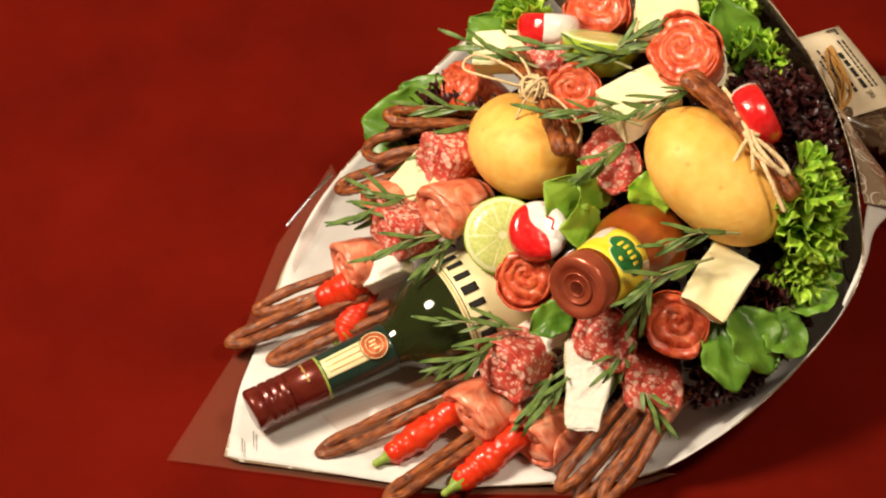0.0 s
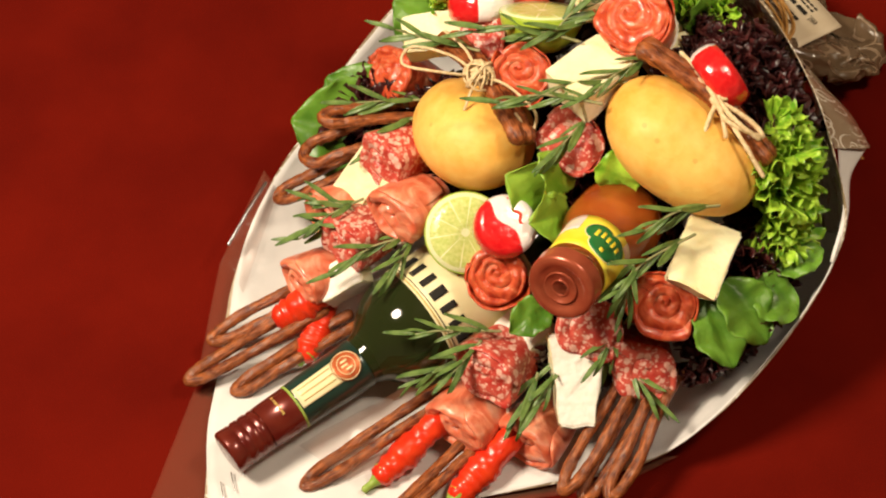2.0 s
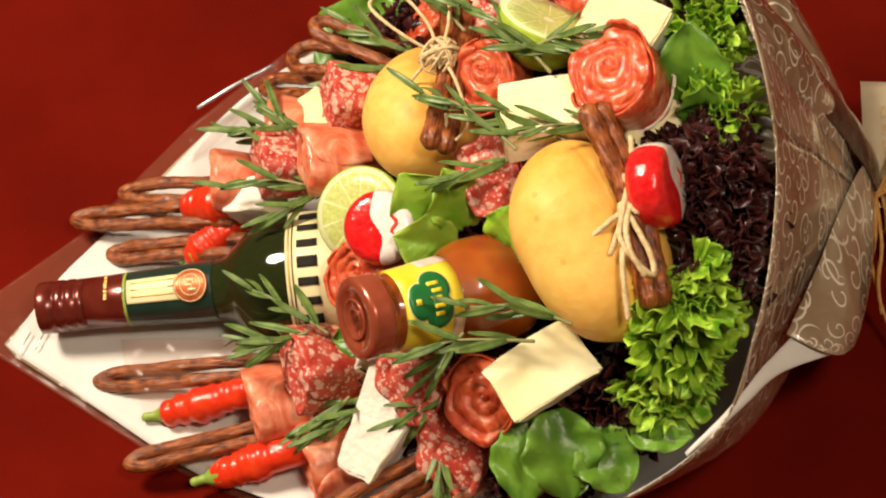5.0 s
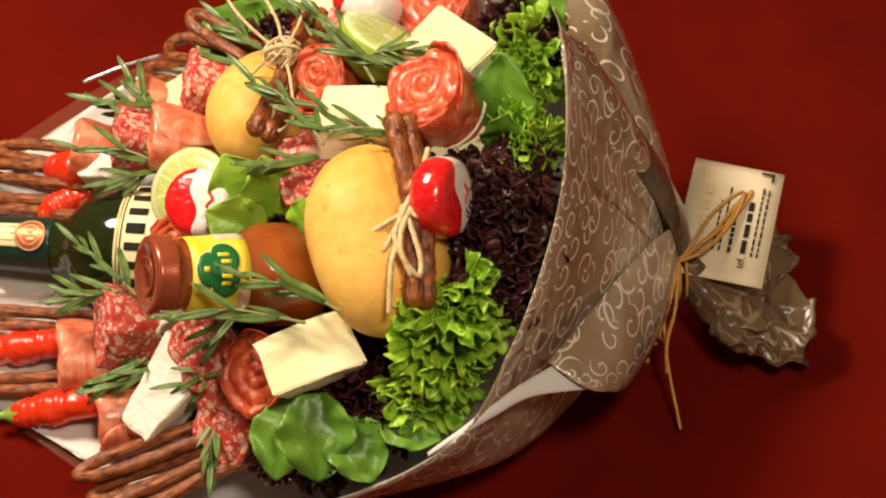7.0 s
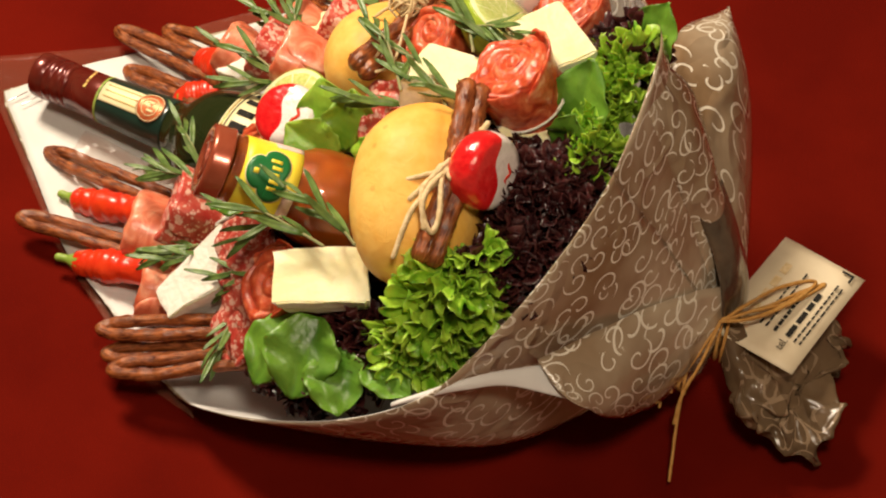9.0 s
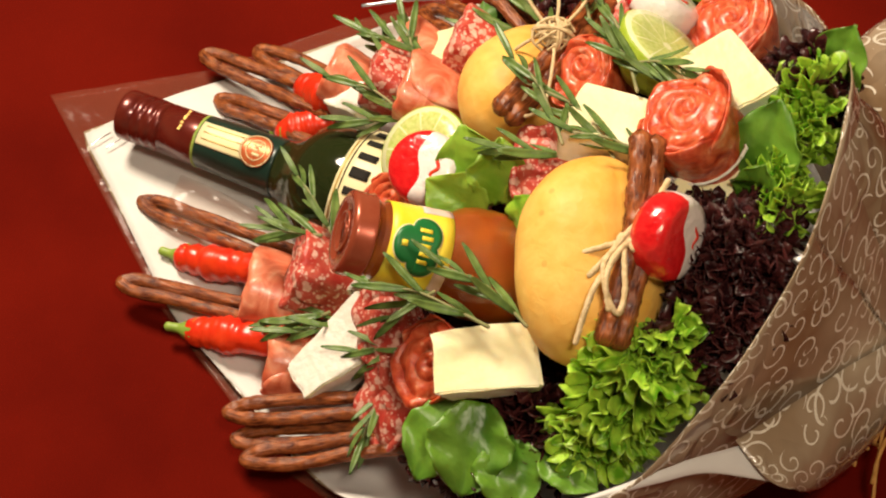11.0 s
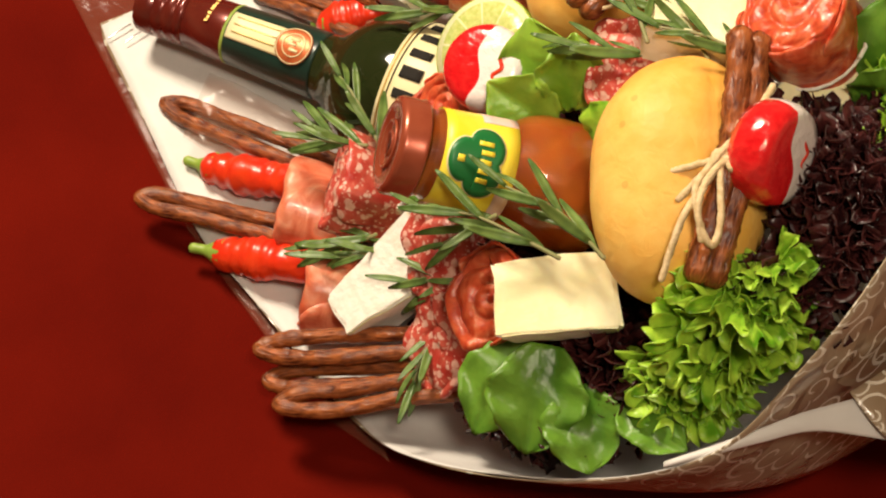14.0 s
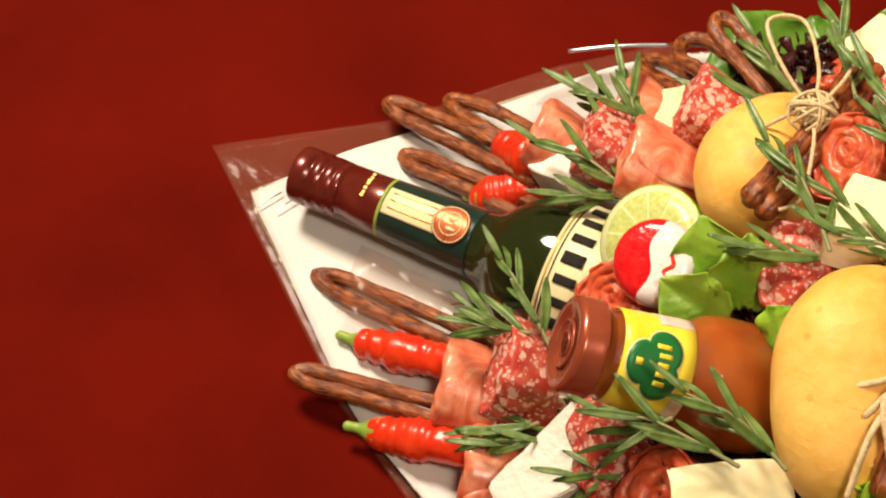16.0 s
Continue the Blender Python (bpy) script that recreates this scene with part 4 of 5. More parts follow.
# ---- cheese ----
def cheese(name, centre, x, y, sx, sy, th, label, rind="z-", taper=0.0, seed=0.0, under=(0.0, 0.0)):
    """A cut piece of soft cheese: paste inside, a white rind on one or more sides; under draws the lower face in."""
    x, y = V(x).normalized(), V(y)
    n = x.cross(y).normalized()
    pose_m = axes(centre, n, x)
    bm = bmesh.new()
    bmesh.ops.create_cube(bm, size=1)
    bmesh.ops.bevel(bm, geom=bm.edges[:], offset=0.03, segments=2, affect="EDGES")
    bmesh.ops.subdivide_edges(bm, edges=bm.edges[:], cuts=4, use_grid_fill=True)
    for v in bm.verts:
        q = v.co.copy()
        k = 1 - taper * (q.x + 0.5)
        low = 0.5 - q.z
        p = V(q.x * sx * (1 - under[0] * low) + sx * under[0] * low * 0.5, q.y * sy * k * (1 - under[1] * low), q.z * th)
        p += V(wobble(p, 60, seed), wobble(p, 70, seed + 2), wobble(p, 60, seed + 4)) * 0.0016 + V(wobble(p, 330, seed), wobble(p, 300, seed + 2), wobble(p, 310, seed + 4)) * 0.0011
        v.co = p
    sides = {"z-": (2, -1), "z+": (2, 1), "y-": (1, -1), "y+": (1, 1), "x-": (0, -1), "x+": (0, 1)}
    me = bpy.data.meshes.new("paste")
    bm.normal_update()
    skins = []
    for code in rind.split():
        ax, sg = sides[code]
        skins.append([[v.co + f.normal * 0.0005 for v in f.verts] for f in bm.faces if f.normal[ax] * sg > 0.80])
    bm.to_mesh(me)
    bm.free()
    me.shade_smooth()
    me.set_sharp_from_angle(angle=radians(35))
    ob = thing(name, label, "cheese", pose_m, "cheese pieces in the bouquet")
    part("paste", me, "cheese", ob, "pale yellow cheese paste")
    for skin in skins:
        verts = [p for f in skin for p in f]
        faces, k = [], 0
        for f in skin:
            faces.append(tuple(range(k, k + len(f))))
            k += len(f)
        rm = mesh_of("rind", verts, faces)
        bmr = bmesh.new()
        bmr.from_mesh(rm)
        bmesh.ops.remove_doubles(bmr, verts=bmr.verts[:], dist=0.0003)
        bmr.to_mesh(rm)
        bmr.free()
        rm.shade_smooth()
        part("rind", rm, "rind", ob, "white bloomy rind")


def quad_cheese(p, th, label, rind, seed, under=(0.0, 0.0)):
    p = [V(q) for q in p]
    c = sum(p, V(0, 0, 0)) / 4
    x, y = (p[1] - p[0] + p[2] - p[3]) / 2, (p[0] - p[3] + p[1] - p[2]) / 2
    n = x.cross(y).normalized()
    cheese("cheese_block", c - n * th / 2, x, y, x.length, y.length, th, label, rind, 0.0, seed, under)


quad_cheese([(0.019, -0.034, 0.141), (0.070, -0.0145, 0.1385), (0.0825, -0.0480, 0.1325), (0.0286, -0.0660, 0.1295)], 0.016, "rectangular pale yellow brie block leaning on dark lettuce", "y- z-", 1, (0.16, 0.10))
quad_cheese([(0.066, 0.107, 0.189), (0.112, 0.100, 0.192), (0.108, 0.060, 0.199), (0.063, 0.071, 0.192)], 0.022, "pale yellow brie block with white rind below", "y- z-", 2)
quad_cheese([(0.134, 0.146, 0.212), (0.166, 0.112, 0.212), (0.148, 0.082, 0.206), (0.117, 0.106, 0.214)], 0.020, "tall pale brie piece behind the smoked ham rose", "x+ z-", 3)
cheese("cheese_block", (-0.0150, 0.1915, 0.088), (0.6, -0.1, 0.5), (0.1, 1, 0.1), 0.044, 0.028, 0.022, "small pale brie piece beside salami", "y-", 0, 4)
cheese("cheese_block", (-0.036, -0.007, 0.056), (-0.62, -0.51, -0.58), (0.62, -0.70, -0.10), 0.062, 0.040, 0.024, "brie wedge with white rind under salami rose", "z+ x+ z- y+", 0.45, 5)
cheese("cheese_block", (0.0715, 0.2065, 0.146), (0.5, -0.6, 0.2), (0.5, 0.6, 0.2), 0.040, 0.027, 0.018, "pale brie piece near rosemary and lettuce", "z-", 0, 6)
cheese("cheese_block", (-0.034, 0.040, 0.058), (0.6, -0.2, 0.4), (0.3, 0.9, 0), 0.044, 0.034, 0.022, "white-rinded brie piece wedged between salami rolls", "z+ x- y-", 0, 7)
cheese("cheese_block", (-0.075, 0.165, 0.054), (0.6, -0.4, 0.4), (0.4, 0.8, 0.2), 0.034, 0.022, 0.018, "white-rinded brie piece between ham rolls", "z+ x- y-", 0, 8)
cheese("cheese_block", (0.142, 0.062, 0.172), (0.3, 0.8, 0.1), (-0.9, 0.3, 0.1), 0.050, 0.030, 0.022, "white-rinded brie under the smoked ham rose", "x- y- x+ y+", 0, 9)
cheese("cheese_block", (-0.024, 0.158, 0.088), (0.3, 0.2, 0.9), (-0.5, 0.8, 0), 0.046, 0.024, 0.014, "thin brie slice standing beside folded ham", "z+ z-", 0, 10)


# ---- rolled meat ----
def roll_body(R, H, turns, depth, dome, seed, squash, pinch, folds, corners):
    """A slice rolled tight round z: a side that narrows towards the back and a front with a shallow spiral."""
    def fn(u, v):
        t = 2 * math.pi * u
        ct, st = math.cos(t), math.sin(t)
        if v < 0.36:
            q = v / 0.36
            rr = pinch + (1 - pinch) * math.sin(q * math.pi / 2) ** 0.8
            z = -H * (1 - q)
        else:
            q = (v - 0.36) / 0.64
            rr = 1 - q ** 1.1
            turn = turns * rr ** 0.85 - u + 0.42 * wobble((ct * rr * 1.3, st * rr * 1.3, 0), 1.0, seed) + 0.10 * wobble((ct * rr * 4, st * rr * 4, 0), 1.0, seed)
            ridge = abs(math.sin(math.pi * turn)) ** 0.42
            lip = min(q * 5, 1)
            z = dome * R * (1 - rr * rr) + depth * (ridge - 1) * lip + depth * 0.8 * (1 - (1 - lip) ** 2)
            rr += 0.05 * lip * (1 - lip)
        w = wobble((ct * 1.2, st * 1.2, z * 25), 1.0, seed)
        w2 = wobble((ct * 2.6 * rr, st * 2.6 * rr, z * 60), 1.0, seed + 4)
        flat = (abs(math.cos(t + seed)) ** corners + abs(math.sin(t + seed)) ** corners) ** (-1 / corners)
        r = R * rr * (1 + (flat - 1) * min(1, rr * 1.4)) * (1 + folds * w + folds * 0.4 * w2) * (1 + 0.07 * (u - 0.5))
        off = R * 0.24 * max(0, 0.9 - rr) if v > 0.36 else 0
        return (r * ct + off * math.cos(seed * 2), (r * st + off * math.sin(seed * 2)) * squash, z + R * folds * (0.9 * w + 0.8 * w2) * rr * (v > 0.2))
    return grid("roll", fn, 92, 64)


def slice_mesh(R, H, start, arc, seed, ruffle, flare, squash):
    """One thin slice bent loosely round a roll, its waved free edge turned a little outwards."""
    def fn(u, v):
        t = start + arc * u
        w = wobble((math.cos(t) * 1.4, math.sin(t) * 1.4, v), 1.0, seed)
        w2 = wobble((math.cos(t) * 3.8, math.sin(t) * 3.8, v * 2), 1.0, seed + 5)
        end = abs(2 * u - 1) ** 6
        r = R * (0.80 + 0.25 * math.sin(v * math.pi / 2) + flare * v ** 3 * (1 + w) - 0.10 * end) * (1 + ruffle * (w + 0.4 * w2 * v))
        z = -H * (1 - v) + R * v * (0.06 - 0.55 * end + ruffle * (1.6 * w + 1.2 * w2))
        return (r * math.cos(t), r * math.sin(t) * squash, z)
    return grid("slice", fn, max(14, int(11 * arc)), 12, 0.0012)


def meat_rose(ob, R, H, seed, material, turns, depth, dome, squash, pinch, folds, corners, loose):
    rg = random.Random(int(seed * 10) + 3)
    part("roll", roll_body(R, H, turns, depth, dome, seed, squash, pinch, folds, corners), material, ob)
    a = rg.uniform(0, 6)
    for k in range(loose):
        part("slice", slice_mesh(R * (1.02 + 0.05 * k), H * (0.85 - 0.12 * k), a, rg.uniform(2.4, 3.6), seed + k, folds * 0.7, 0.03 + 0.04 * k, squash), material, ob)
        a += rg.uniform(2.0, 3.4)


MEATS = {"smoked": (2.8, 0.0034, 0.02, 0.92, 0.80, 0.13, 2.3, 2), "ham": (1.6, 0.0050, -0.10, 0.74, 0.54, 0.075, 2.0, 1), "salami": (1.7, 0.0026, 0.02, 0.84, 0.88, 0.11, 3.6, 1)}
ROSES = [
    ((0.1245, 0.0800, 0.2120), (-0.46, -0.05, 0.87), 0.0245, 0.044, "smoked", "large smoked ham rose tied with white twine"),
    ((0.0640, 0.1235, 0.1780), (-0.50, -0.34, 0.80), 0.0190, 0.036, "smoked", "smoked ham rose beside a brie block"),
    ((0.0520, 0.2330, 0.1000), (-0.60, 0.40, 0.66), 0.0210, 0.040, "smoked", "smoked ham roll under rosemary"),
    ((0.0530, 0.0720, 0.1570), (-0.42, -0.38, 0.82), 0.0215, 0.034, "salami", "salami rose with pale fat flecks between the rolls"),
    ((-0.0180, 0.1780, 0.1180), (-0.90, 0.10, 0.30), 0.0185, 0.040, "salami", "salami roll with pale fat flecks beside the bread"),
    ((-0.0400, 0.1470, 0.1050), (-0.93, 0.05, 0.22), 0.0220, 0.044, "ham", "folded pink ham roll beside lime slice"),
    ((-0.0560, 0.1990, 0.0760), (-0.92, 0.22, 0.22), 0.0195, 0.042, "ham", "pink ham roll at the paper's back edge"),
    ((-0.0670, 0.1710, 0.0800), (-0.90, 0.05, 0.30), 0.0190, 0.038, "salami", "salami roll with pale fat flecks between ham rolls"),
    ((-0.0960, 0.1870, 0.0540), (-0.94, 0.18, 0.16), 0.0190, 0.038, "ham", "pink ham roll above the bottle's shoulder"),
    ((-0.0300, 0.0660, 0.1000), (-0.58, -0.36, 0.72), 0.0190, 0.034, "smoked", "smoked ham rose between jar and lime"),
    ((-0.0770, 0.0370, 0.0640), (-0.88, -0.08, 0.34), 0.0215, 0.038, "salami", "pale-flecked salami roll beside the jar lid"),
    ((-0.1060, 0.0400, 0.0320), (-0.97, -0.04, 0.12), 0.0235, 0.044, "ham", "pink ham roll tied with white twine"),
    ((-0.0820, -0.0010, 0.0250), (-0.96, -0.06, 0.12), 0.0225, 0.044, "ham", "pink ham roll low beside brie wedge"),
    ((-0.0160, -0.0010, 0.0880), (-0.50, -0.42, 0.76), 0.0225, 0.038, "salami", "dark salami rose under the jar"),
    ((0.0160, -0.0350, 0.1080), (-0.50, -0.40, 0.77), 0.0215, 0.040, "smoked", "smoked ham rose against the brie block"),
    ((-0.0060, -0.0400, 0.0620), (-0.58, -0.58, 0.55), 0.0220, 0.046, "salami", "pale-flecked salami rose above the sausage bundle"),
    ((0.1340, 0.1770, 0.1760), (-0.42, -0.10, 0.88), 0.0245, 0.040, "smoked", "smoked ham roll near the back of the bouquet"),
    ((0.0785, 0.1690, 0.1670), (-0.50, -0.10, 0.86), 0.0165, 0.034, "salami", "small salami roll below the red wax cheese"),
]
for k, (p, ax, R, H, kind_, label) in enumerate(ROSES):
    ob = thing("meat_rose", label, "cold meat", axes(p, ax, (0.2, 1, 0.1)), "rolled meat slices")
    meat_rose(ob, R, H, k * 3.1, kind_, *MEATS[kind_])
    if k in (0, 11, 15):
        ring = [V(math.cos(t) * R * 1.0, math.sin(t) * R * 0.92, -H * 0.66 + 0.002 * math.sin(t)) for t in np.linspace(0, 6.2832, 24)]
        part("twine", tube("twine", ring, 0.0009, 6, 0.3, k), "rind", ob, "white kitchen twine")
        part("knot", tube("knot", [V(-R * 0.2, -R * 0.96, -H * 0.66), V(0, -R * 1.01, -H * 0.64), V(R * 0.22, -R * 0.99, -H * 0.58)], 0.0012, 6, 0.5, k), "rind", ob)


# ---- limes ----
def lime_skin(name, r, half):
    if half:
        return lathe(name, [(0.0012, -r * 0.98), (r * 0.45, -r * 0.90), (r * 0.78, -r * 0.62), (r * 0.95, -r * 0.30), (r, -0.0008), (r * 0.985, -0.0001)], 44)
    return lathe(name, [(r * 0.97, -0.0058), (r, -0.005), (r * 1.005, -0.003), (r, -0.0004), (r * 0.985, -0.0001)], 48)


def lime(place, normal, r, half, label):
    ob = thing("lime_half" if half else "lime_slice", label, "lime", axes(place, normal, (1, 0, 0)))
    part("peel", lime_skin("peel", r, half), "peel", ob, "thin green peel")
    part("flesh", lathe("flesh", [(r * 0.97, -0.0002), (r * 0.965, 0.0004), (r * 0.6, 0.0007), (0.001, 0.0003)], 48), "lime", ob, "pale green cut flesh with segments")


lime((-0.0190, 0.1020, 0.1060), (-0.42, -0.34, 0.84), 0.0275, False, "round pale green lime slice leaning on the bottle")
lime((0.1065, 0.1405, 0.1890), (0.48, 0.36, 0.80), 0.0285, True, "halved lime with cut face turned up")


# ---- wax cheeses ----
def wax_cheese(place, normal, x, label, r=0.0230, h=0.0108):
    ob = thing("wax_cheese", label, "cheese", axes(place, normal, x), "small red wax cheeses")
    part("wax", lathe("wax", [(0.002, -h), (r * 0.70, -h * 0.99), (r * 0.88, -h * 0.88), (r * 0.97, -h * 0.50), (r, 0), (r * 0.97, h * 0.50), (r * 0.88, h * 0.88), (r * 0.70, h * 0.99), (0.002, h)], 44), "wax", ob)
    pts = curve([(0.009 + 0.002 * math.sin(k * 2.4), -0.013 + 0.0043 * k, h + 0.0002 - 0.0012 * abs(k - 3) / 3) for k in range(7)], 6)
    part("wrapper_mark", tube("wrapper_mark", pts, 0.0011, 6, 0, 0, 0.3), "chili", ob, "red squiggle mark on the white band")


wax_cheese((0.1300, 0.0130, 0.1970), (0.84, -0.32, 0.32), (0.46, 0.54, -0.36), "red wax cheese in clear wrapper beside bread roll")
wax_cheese((-0.0100, 0.0755, 0.1270), (-0.20, -0.42, 0.88), (0.82, -0.23, 0.35), "red wax cheese in clear wrapper on lime slice", 0.0212, 0.0115)
wax_cheese((0.0970, 0.1860, 0.1690), (0.50, 0.50, 0.66), (0.75, -0.60, 0.10), "red wax cheese in clear wrapper near lime half")


# ---- greens ----
def frill_leaf(name, length, width, seed, amp=0.010, waves=4.0, curl=0.3, nu=9, nv=44):
    """A lettuce leaf that fans out from its base along x; the far edge is ruffled and toothed."""
    def fn(u, v):
        s = 2 * v - 1
        spread = s * 1.05 * width / length
        tooth = 0.20 * abs(math.sin(math.pi * (v * waves * 1.9 + seed))) ** 0.8 * u ** 4
        r = length * u * (1 - 0.18 * s * s + 0.10 * wobble((v * 5, seed, 0), 1.0, seed) * u + tooth)
        x, y = r * math.cos(spread), r * math.sin(spread)
        g = u ** 2.2
        z = amp * g * (math.sin(2 * math.pi * waves * v + seed) + 0.36 * math.sin(2 * math.pi * waves * 2.7 * v + seed * 2.3) * u ** 2)
        y += amp * 0.55 * g * math.cos(2 * math.pi * waves * 1.6 * v + seed)
        z += curl * length * u * u + 0.10 * amp * math.sin(u * 21 + s * 9 + seed)
        return (x, y, z)
    return grid(name, fn, nu, nv, 0.0004)


def greens(name, label, material, leaves, meshes, seed, face=None, category="lettuce"):
    """leaves: (base, direction, size); face: the side that the blades turn to."""
    rg = random.Random(seed)
    ob = thing(name, label, category, Matrix.Translation(leaves[0][0]))
    base = V(leaves[0][0])
    for p, d, size in leaves:
        me = rg.choice(meshes)
        up = V(rg.uniform(-1, 1), rg.uniform(-1, 1), rg.uniform(0.0, 1))
        if face:
            up = V(face) + V(rg.uniform(-1, 1), rg.uniform(-1, 1), rg.uniform(-1, 1)) * 0.55
        d = V(d).normalized()
        side = up.cross(d).normalized()
        m = Matrix((d, side, d.cross(side))).transposed().to_4x4() @ Matrix.Diagonal((size, size, size, 1))
        m.translation = V(p) - base
        part("leaf", me, material, ob, m=m)
    return ob


FR = [frill_leaf("leaf", 0.044, 0.058, k * 1.7 + 0.3, 0.0056, 6.5 + 0.7 * k, 0.12, 16, 200) for k in range(5)]
LO = [frill_leaf("leaf", 0.032, 0.046, k * 2.1 + 0.9, 0.0058, 6.0 + 0.5 * k, 0.2, 8, 72) for k in range(5)]


def spread(rg, centre, size, toward, n, wide=0.8, s0=0.6, s1=1.0):
    """n leaves based round a centre and turned towards a side, each a little differently."""
    out = []
    for _ in range(n):
        p = V(centre) + V(rg.uniform(-1, 1) * size[0], rg.uniform(-1, 1) * size[1], rg.uniform(-1, 1) * size[2])
        d = V(toward).normalized() + V(rg.uniform(-1, 1), rg.uniform(-1, 1), rg.uniform(-1, 1)) * wide
        out.append((p, d, rg.uniform(s0, s1)))
    return out


rg = random.Random(11)
near = []
for t in np.linspace(0, 1, 7):
    c = V(0.136, -0.020, 0.160).lerp(V(0.116, -0.050, 0.106), float(t))
    near += spread(rg, c, (0.007, 0.006, 0.006), (0.05, -0.80, 0.34), 5, 0.75, 0.46, 0.78)
greens("frilly_lettuce", "bright green frilly lettuce tucked beside the bread roll", "lettuce", near, FR, 1, (0.05, -0.35, 0.95))
back = []
for t in np.linspace(0, 1, 7):
    c = V(0.186, 0.122, 0.186).lerp(V(0.180, 0.056, 0.172), float(t))
    back += spread(rg, c, (0.006, 0.007, 0.008), (-0.25, -0.40, 0.85), 5, 0.6, 0.40, 0.62)
greens("frilly_lettuce", "bright green frilly lettuce along the film collar", "lettuce", back, FR, 2, (-0.3, -0.5, 0.6))
far = spread(rg, (0.112, 0.220, 0.146), (0.014, 0.012, 0.008), (-0.1, 0.4, 0.85), 9, 0.6, 0.45, 0.65)
greens("frilly_lettuce", "green frilly lettuce at the back of the bouquet", "lettuce", far, FR, 3)

dark = []
for c, n in (((0.150, 0.030, 0.168), 16), ((0.166, 0.010, 0.160), 16), ((0.150, -0.018, 0.148), 14), ((0.172, 0.045, 0.168), 12), ((0.135, 0.035, 0.165), 10), ((0.172, 0.034, 0.168), 8), ((0.158, -0.004, 0.152), 9), ((0.134, -0.032, 0.130), 8)):
    dark += spread(rg, c, (0.012, 0.012, 0.006), (0.0, -0.25, 0.95), n, 0.8, 0.5, 0.85)
greens("dark_red_lettuce", "dark purple-red curly lettuce filling the collar", "lollo", dark, LO, 4)
dark = []
for c, n in (((0.084, -0.045, 0.096), 16), ((0.060, -0.052, 0.072), 14), ((0.036, -0.056, 0.048), 10), ((0.060, -0.056, 0.064), 12), ((0.094, -0.054, 0.080), 12), ((0.042, -0.058, 0.056), 10), ((0.072, -0.064, 0.074), 10), ((0.098, -0.052, 0.094), 9), ((0.114, -0.034, 0.108), 9)):
    dark += spread(rg, c, (0.012, 0.010, 0.008), (0.05, -0.42, 0.90), n, 0.7, 0.45, 0.72)
greens("dark_red_lettuce", "dark purple-red curly lettuce along the front rim", "lollo", dark, LO, 5)
dark = spread(rg, (0.186, 0.140, 0.180), (0.010, 0.018, 0.008), (-0.2, -0.1, 0.95), 16, 0.8, 0.5, 0.8)
greens("dark_red_lettuce", "dark purple-red curly lettuce behind the brie", "lollo", dark, LO, 6)
dark = spread(rg, (0.038, 0.228, 0.075), (0.022, 0.014, 0.010), (-0.5, 0.6, 0.6), 16, 0.8, 0.5, 0.8)
greens("dark_red_lettuce", "dark purple-red curly lettuce at the paper's back edge", "lollo", dark, LO, 7)
# Dark leaves added as filler, standing for the shade between the pieces.
dark = []
for x, y, z, n in ((0.03, 0.02, 0.055, 16), (0.06, 0.06, 0.085, 16), (0.09, 0.11, 0.10, 14), (0.03, 0.13, 0.075, 14), (0.0, 0.17, 0.05, 12), (0.06, 0.17, 0.09, 12), (0.10, 0.03, 0.10, 14), (0.12, 0.16, 0.11, 12), (0.06, -0.02, 0.065, 12), (-0.02, 0.03, 0.035, 10), (0.15, 0.09, 0.13, 12)):
    dark += spread(rg, (x, y, z), (0.018, 0.018, 0.008), (-0.2, -0.1, 0.9), n, 0.9, 0.7, 1.1)
greens("dark_red_lettuce", "dark red lettuce added as filler in the shaded gaps under the food", "lollo", dark, LO, 8)


def smooth_leaf(name, length, width, seed, cup=0.22, bow=0.30, lobe=0.060):
    """A smooth leaf along x with a midrib and a gently waved edge."""
    def fn(u, v):
        s = 2 * v - 1
        w = width / 2 * (math.sin(math.pi * min(u * 0.93 + 0.05, 1)) ** 0.6) * (1 + lobe * math.sin(u * 12 + seed) + 0.5 * lobe * math.sin(u * 31 + seed))
        x, y = length * u * (1 - 0.06 * s * s), w * s
        z = cup * w * s * s + bow * length * (u - u * u) - 0.0010 * math.exp(-(s / 0.10) ** 2)
        z += 0.0022 * wobble((u * 3, s * 2, seed), 1.0, seed) + 0.0014 * s * s * math.sin(u * 17 + seed + (1 if s > 0 else 0))
        z += 0.0009 * math.sin((u - abs(s) * 0.35) * 44) * (1 - u)
        return (x, y, z)
    return grid(name, fn, 22, 14, 0.0005)


def flat_leaves(label, leaves, seed, material="leaf", name="salad_leaf"):
    base = V(leaves[0][0])
    ob = thing(name, label, "salad leaf", Matrix.Translation(base))
    for k, (p, tip, width, normal) in enumerate(leaves):
        d = V(tip) - V(p)
        length = d.length
        d.normalize()
        n = (V(normal) - d * V(normal).dot(d)).normalized()
        m = Matrix((d, n.cross(d), n)).transposed().to_4x4()
        m.translation = V(p) - base
        part("leaf", smooth_leaf("leaf", length, width, seed + k * 1.3), material, ob, m=m)


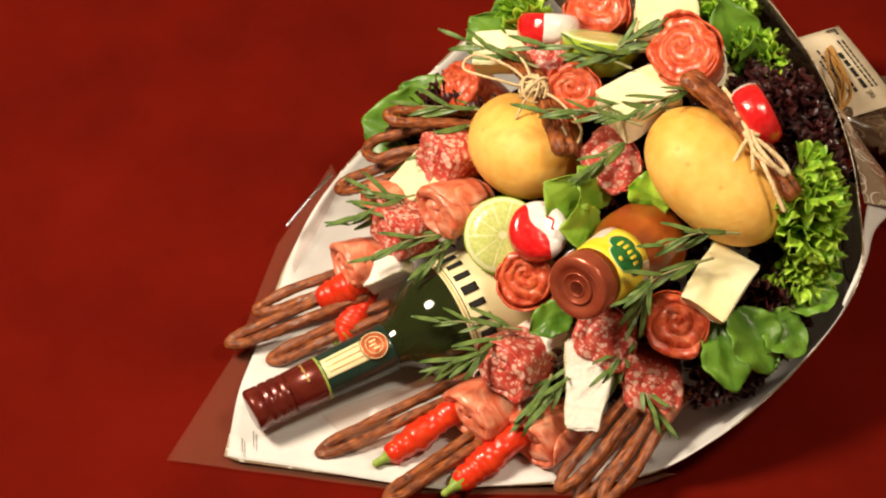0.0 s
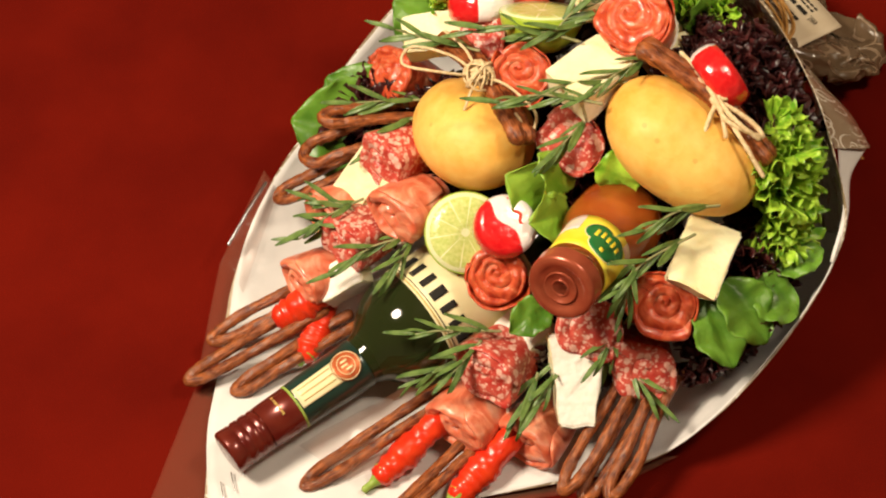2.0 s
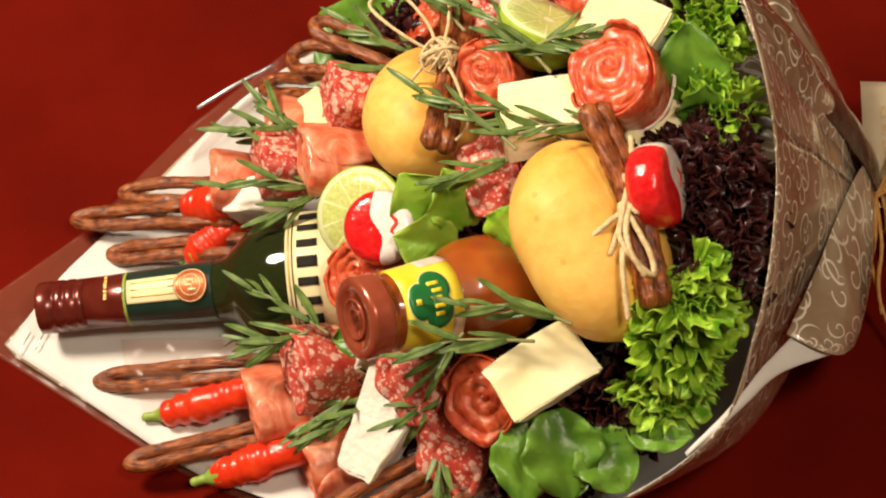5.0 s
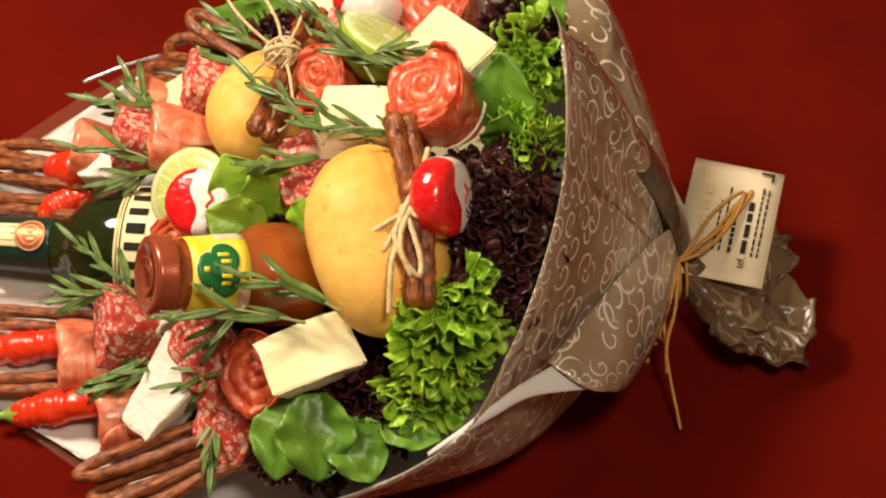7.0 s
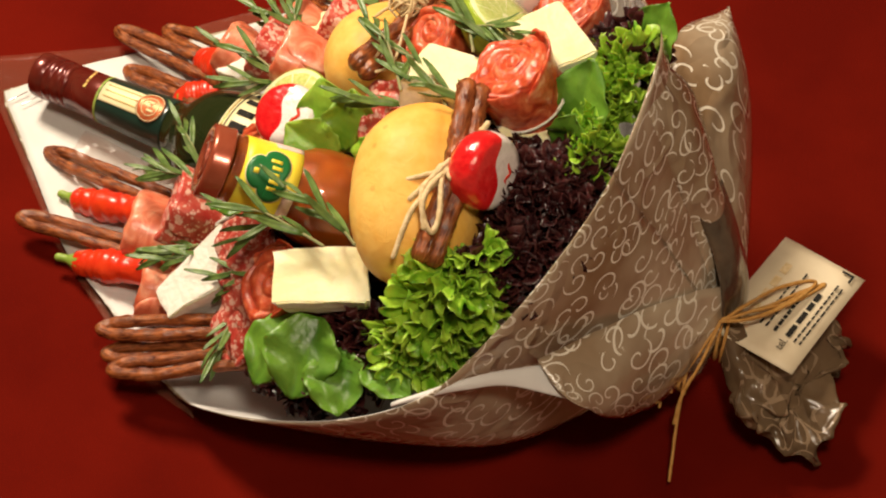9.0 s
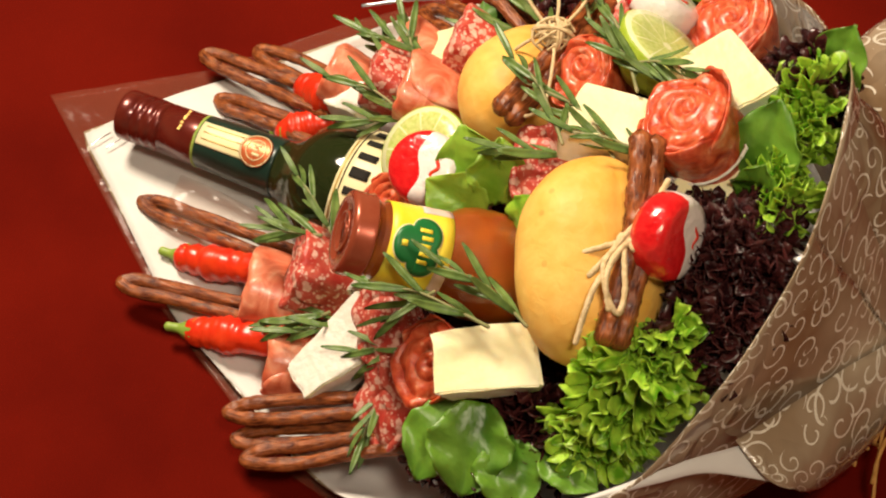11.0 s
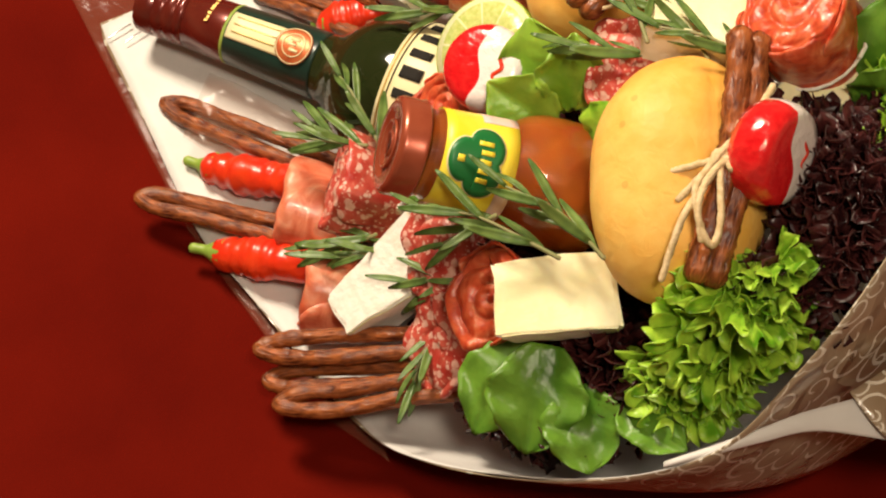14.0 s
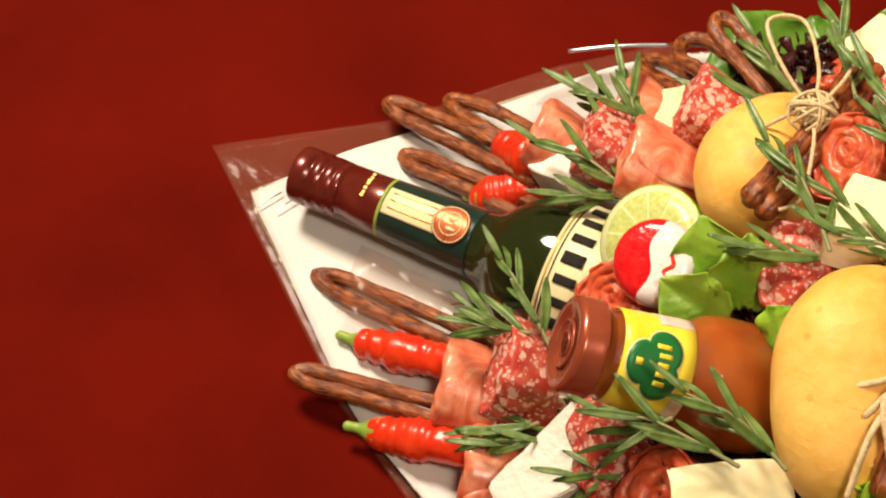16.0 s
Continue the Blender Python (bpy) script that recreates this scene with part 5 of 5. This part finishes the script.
flat_leaves("smooth bright green leaves spilling over the front rim", [((0.042, -0.050, 0.106), (0.024, -0.089, 0.080), 0.038, (-0.3, -0.6, 0.8)), ((0.050, -0.056, 0.116), (0.050, -0.096, 0.086), 0.044, (0.1, -0.6, 0.8)),
            ((0.066, -0.066, 0.104), (0.080, -0.099, 0.086), 0.036, (0.1, -0.5, 0.85)), ((0.088, -0.070, 0.106), (0.120, -0.088, 0.108), 0.026, (0.0, -0.4, 0.9))], 1)
flat_leaves("bright green soft leaf curled behind the jar", [((0.028, 0.062, 0.122), (0.006, 0.088, 0.156), 0.042, (-0.3, -0.6, 0.7)), ((0.026, 0.052, 0.124), (-0.006, 0.058, 0.142), 0.034, (-0.2, -0.6, 0.8)), ((0.034, 0.060, 0.130), (0.030, 0.080, 0.162), 0.034, (0.1, -0.6, 0.7))], 5, "soft")
flat_leaves("broad dark green leaf standing under sausage loops", [((0.030, 0.225, 0.060), (-0.010, 0.272, 0.078), 0.070, (-0.5, -0.2, 0.8)), ((0.038, 0.225, 0.066), (0.030, 0.275, 0.085), 0.060, (-0.4, -0.1, 0.9))], 8)
flat_leaves("smooth green leaves at the back of the bouquet", [((0.086, 0.208, 0.126), (0.074, 0.246, 0.150), 0.042, (-0.5, -0.2, 0.8)), ((0.105, 0.214, 0.136), (0.104, 0.244, 0.162), 0.042, (-0.4, -0.2, 0.8))], 11)
flat_leaves("smooth green leaf beside the smoked ham rose", [((0.168, 0.068, 0.178), (0.172, 0.092, 0.222), 0.040, (-0.3, -0.8, 0.4)), ((0.172, 0.060, 0.176), (0.170, 0.056, 0.212), 0.030, (-0.3, -0.8, 0.3)), ((0.195, 0.135, 0.180), (0.202, 0.150, 0.222), 0.036, (-0.4, -0.7, 0.4))], 14)
flat_leaves("small green leaf under the jar lid", [((-0.020, 0.030, 0.090), (-0.052, 0.036, 0.088), 0.026, (-0.4, -0.2, 0.9))], 17)
flat_leaves("yellow-green leaf between jar and bread roll", [((0.052, 0.028, 0.140), (0.060, 0.040, 0.172), 0.030, (-0.7, -0.3, 0.5))], 19, "lettuce")


# ---- rosemary ----
def needle(name, length, width, seed):
    def fn(u, v):
        s = 2 * v - 1
        w = width / 2 * math.sin(math.pi * min(0.08 + u * 0.90, 1)) ** 0.55
        return (length * u, w * s, 0.24 * length * u * u * math.sin(seed) + 0.35 * w * abs(s) + 0.02 * length * math.sin(u * 5 + seed))
    return grid(name, fn, 8, 4, 0.0005)


NEEDLES = [needle("leaf", 0.029, 0.0043, k * 1.1) for k in range(6)]


def rosemary(base, tip, seed, label):
    base, tip = V(base), V(tip)
    d = tip - base
    rg = random.Random(seed)
    ob = thing("rosemary_sprig", label, "rosemary", Matrix.Translation(base), "rosemary sprigs")
    bend = V(rg.uniform(-1, 1), rg.uniform(-1, 1), rg.uniform(0.2, 1)) * d.length * 0.08
    start = -d * 0.06
    pts = curve([start, d * 0.1 + bend * 0.4, d * 0.45 + bend, d * 0.80], 6)
    part("stem", tube("stem", pts, lambda t: 0.0011 - 0.0005 * t, 6), "twig", ob)
    d.normalize()
    side = d.cross(V(0.1, 0.2, 1)).normalized()
    count = max(7, int((tip - base).length / 0.0100))
    for k in range(count):
        t = 0.25 + 0.75 * k / (count - 1)
        p = pts[min(int(t * (len(pts) - 1)), len(pts) - 1)]
        a = k * 2.4 + rg.uniform(-0.4, 0.4)
        out = side * math.cos(a) + side.cross(d) * math.sin(a)
        w = d * rg.uniform(0.95, 1.5) + out * rg.uniform(0.45, 0.95) * (1.1 - 0.7 * t)
        w.normalize()
        n = (V(0, -0.2, 1) + out * 0.5)
        n = (n - w * n.dot(w)).normalized()
        size = rg.uniform(0.70, 1.20) * (1.05 - 0.25 * t)
        m = Matrix((w, n.cross(w), n)).transposed().to_4x4() @ Matrix.Diagonal((size, size, size, 1))
        m.translation = p
        part("leaf", NEEDLES[k % 6], "rosemary", ob, m=m)


SPRIGS = [
    ((0.066, -0.034, 0.165), (0.010, -0.009, 0.172)),
    ((0.045, -0.032, 0.152), (-0.027, -0.020, 0.150)),
    ((0.090, 0.062, 0.190), (0.027, 0.106, 0.190)),
    ((0.067, 0.069, 0.170), (0.028, 0.070, 0.165)),
    ((0.115, 0.105, 0.200), (0.071, 0.133, 0.200)),
    ((0.095, 0.106, 0.195), (0.055, 0.177, 0.190)),
    ((-0.037, 0.135, 0.090), (-0.100, 0.161, 0.085)),
    ((-0.037, 0.133, 0.090), (-0.071, 0.129, 0.085)),
    ((-0.056, 0.046, 0.085), (-0.097, 0.096, 0.080)),
    ((-0.067, 0.050, 0.080), (-0.101, 0.050, 0.075)),
    ((-0.029, 0.007, 0.065), (-0.075, -0.003, 0.055)),
    ((0.007, -0.015, 0.085), (-0.032, -0.018, 0.075)),
    ((0.005, -0.006, 0.085), (-0.028, -0.019, 0.060)),
    ((-0.008, -0.031, 0.060), (-0.015, -0.061, 0.050)),
    ((-0.037, 0.182, 0.090), (-0.082, 0.196, 0.085)),
    ((-0.046, 0.183, 0.090), (-0.058, 0.208, 0.090)),
    ((0.036, 0.187, 0.125), (-0.001, 0.232, 0.120)),
    ((0.022, 0.180, 0.125), (-0.022, 0.195, 0.110)),
    ((0.061, 0.162, 0.175), (0.042, 0.231, 0.165)),
    ((0.064, 0.062, 0.195), (0.020, 0.123, 0.190)),
    ((0.014, -0.012, 0.140), (-0.011, -0.023, 0.120)),
    ((-0.075, 0.057, 0.065), (-0.106, 0.075, 0.050)),
    ((-0.053, 0.013, 0.060), (-0.085, 0.007, 0.045)),
    ((-0.055, 0.167, 0.090), (-0.085, 0.209, 0.070)),
    ((0.112, 0.055, 0.200), (0.060, 0.070, 0.195)),
    ((0.096, 0.117, 0.200), (0.120, 0.108, 0.210)),
]
for k, (p, q) in enumerate(SPRIGS):
    rosemary(p, q, k, "green rosemary sprig with narrow leaves tucked among food")
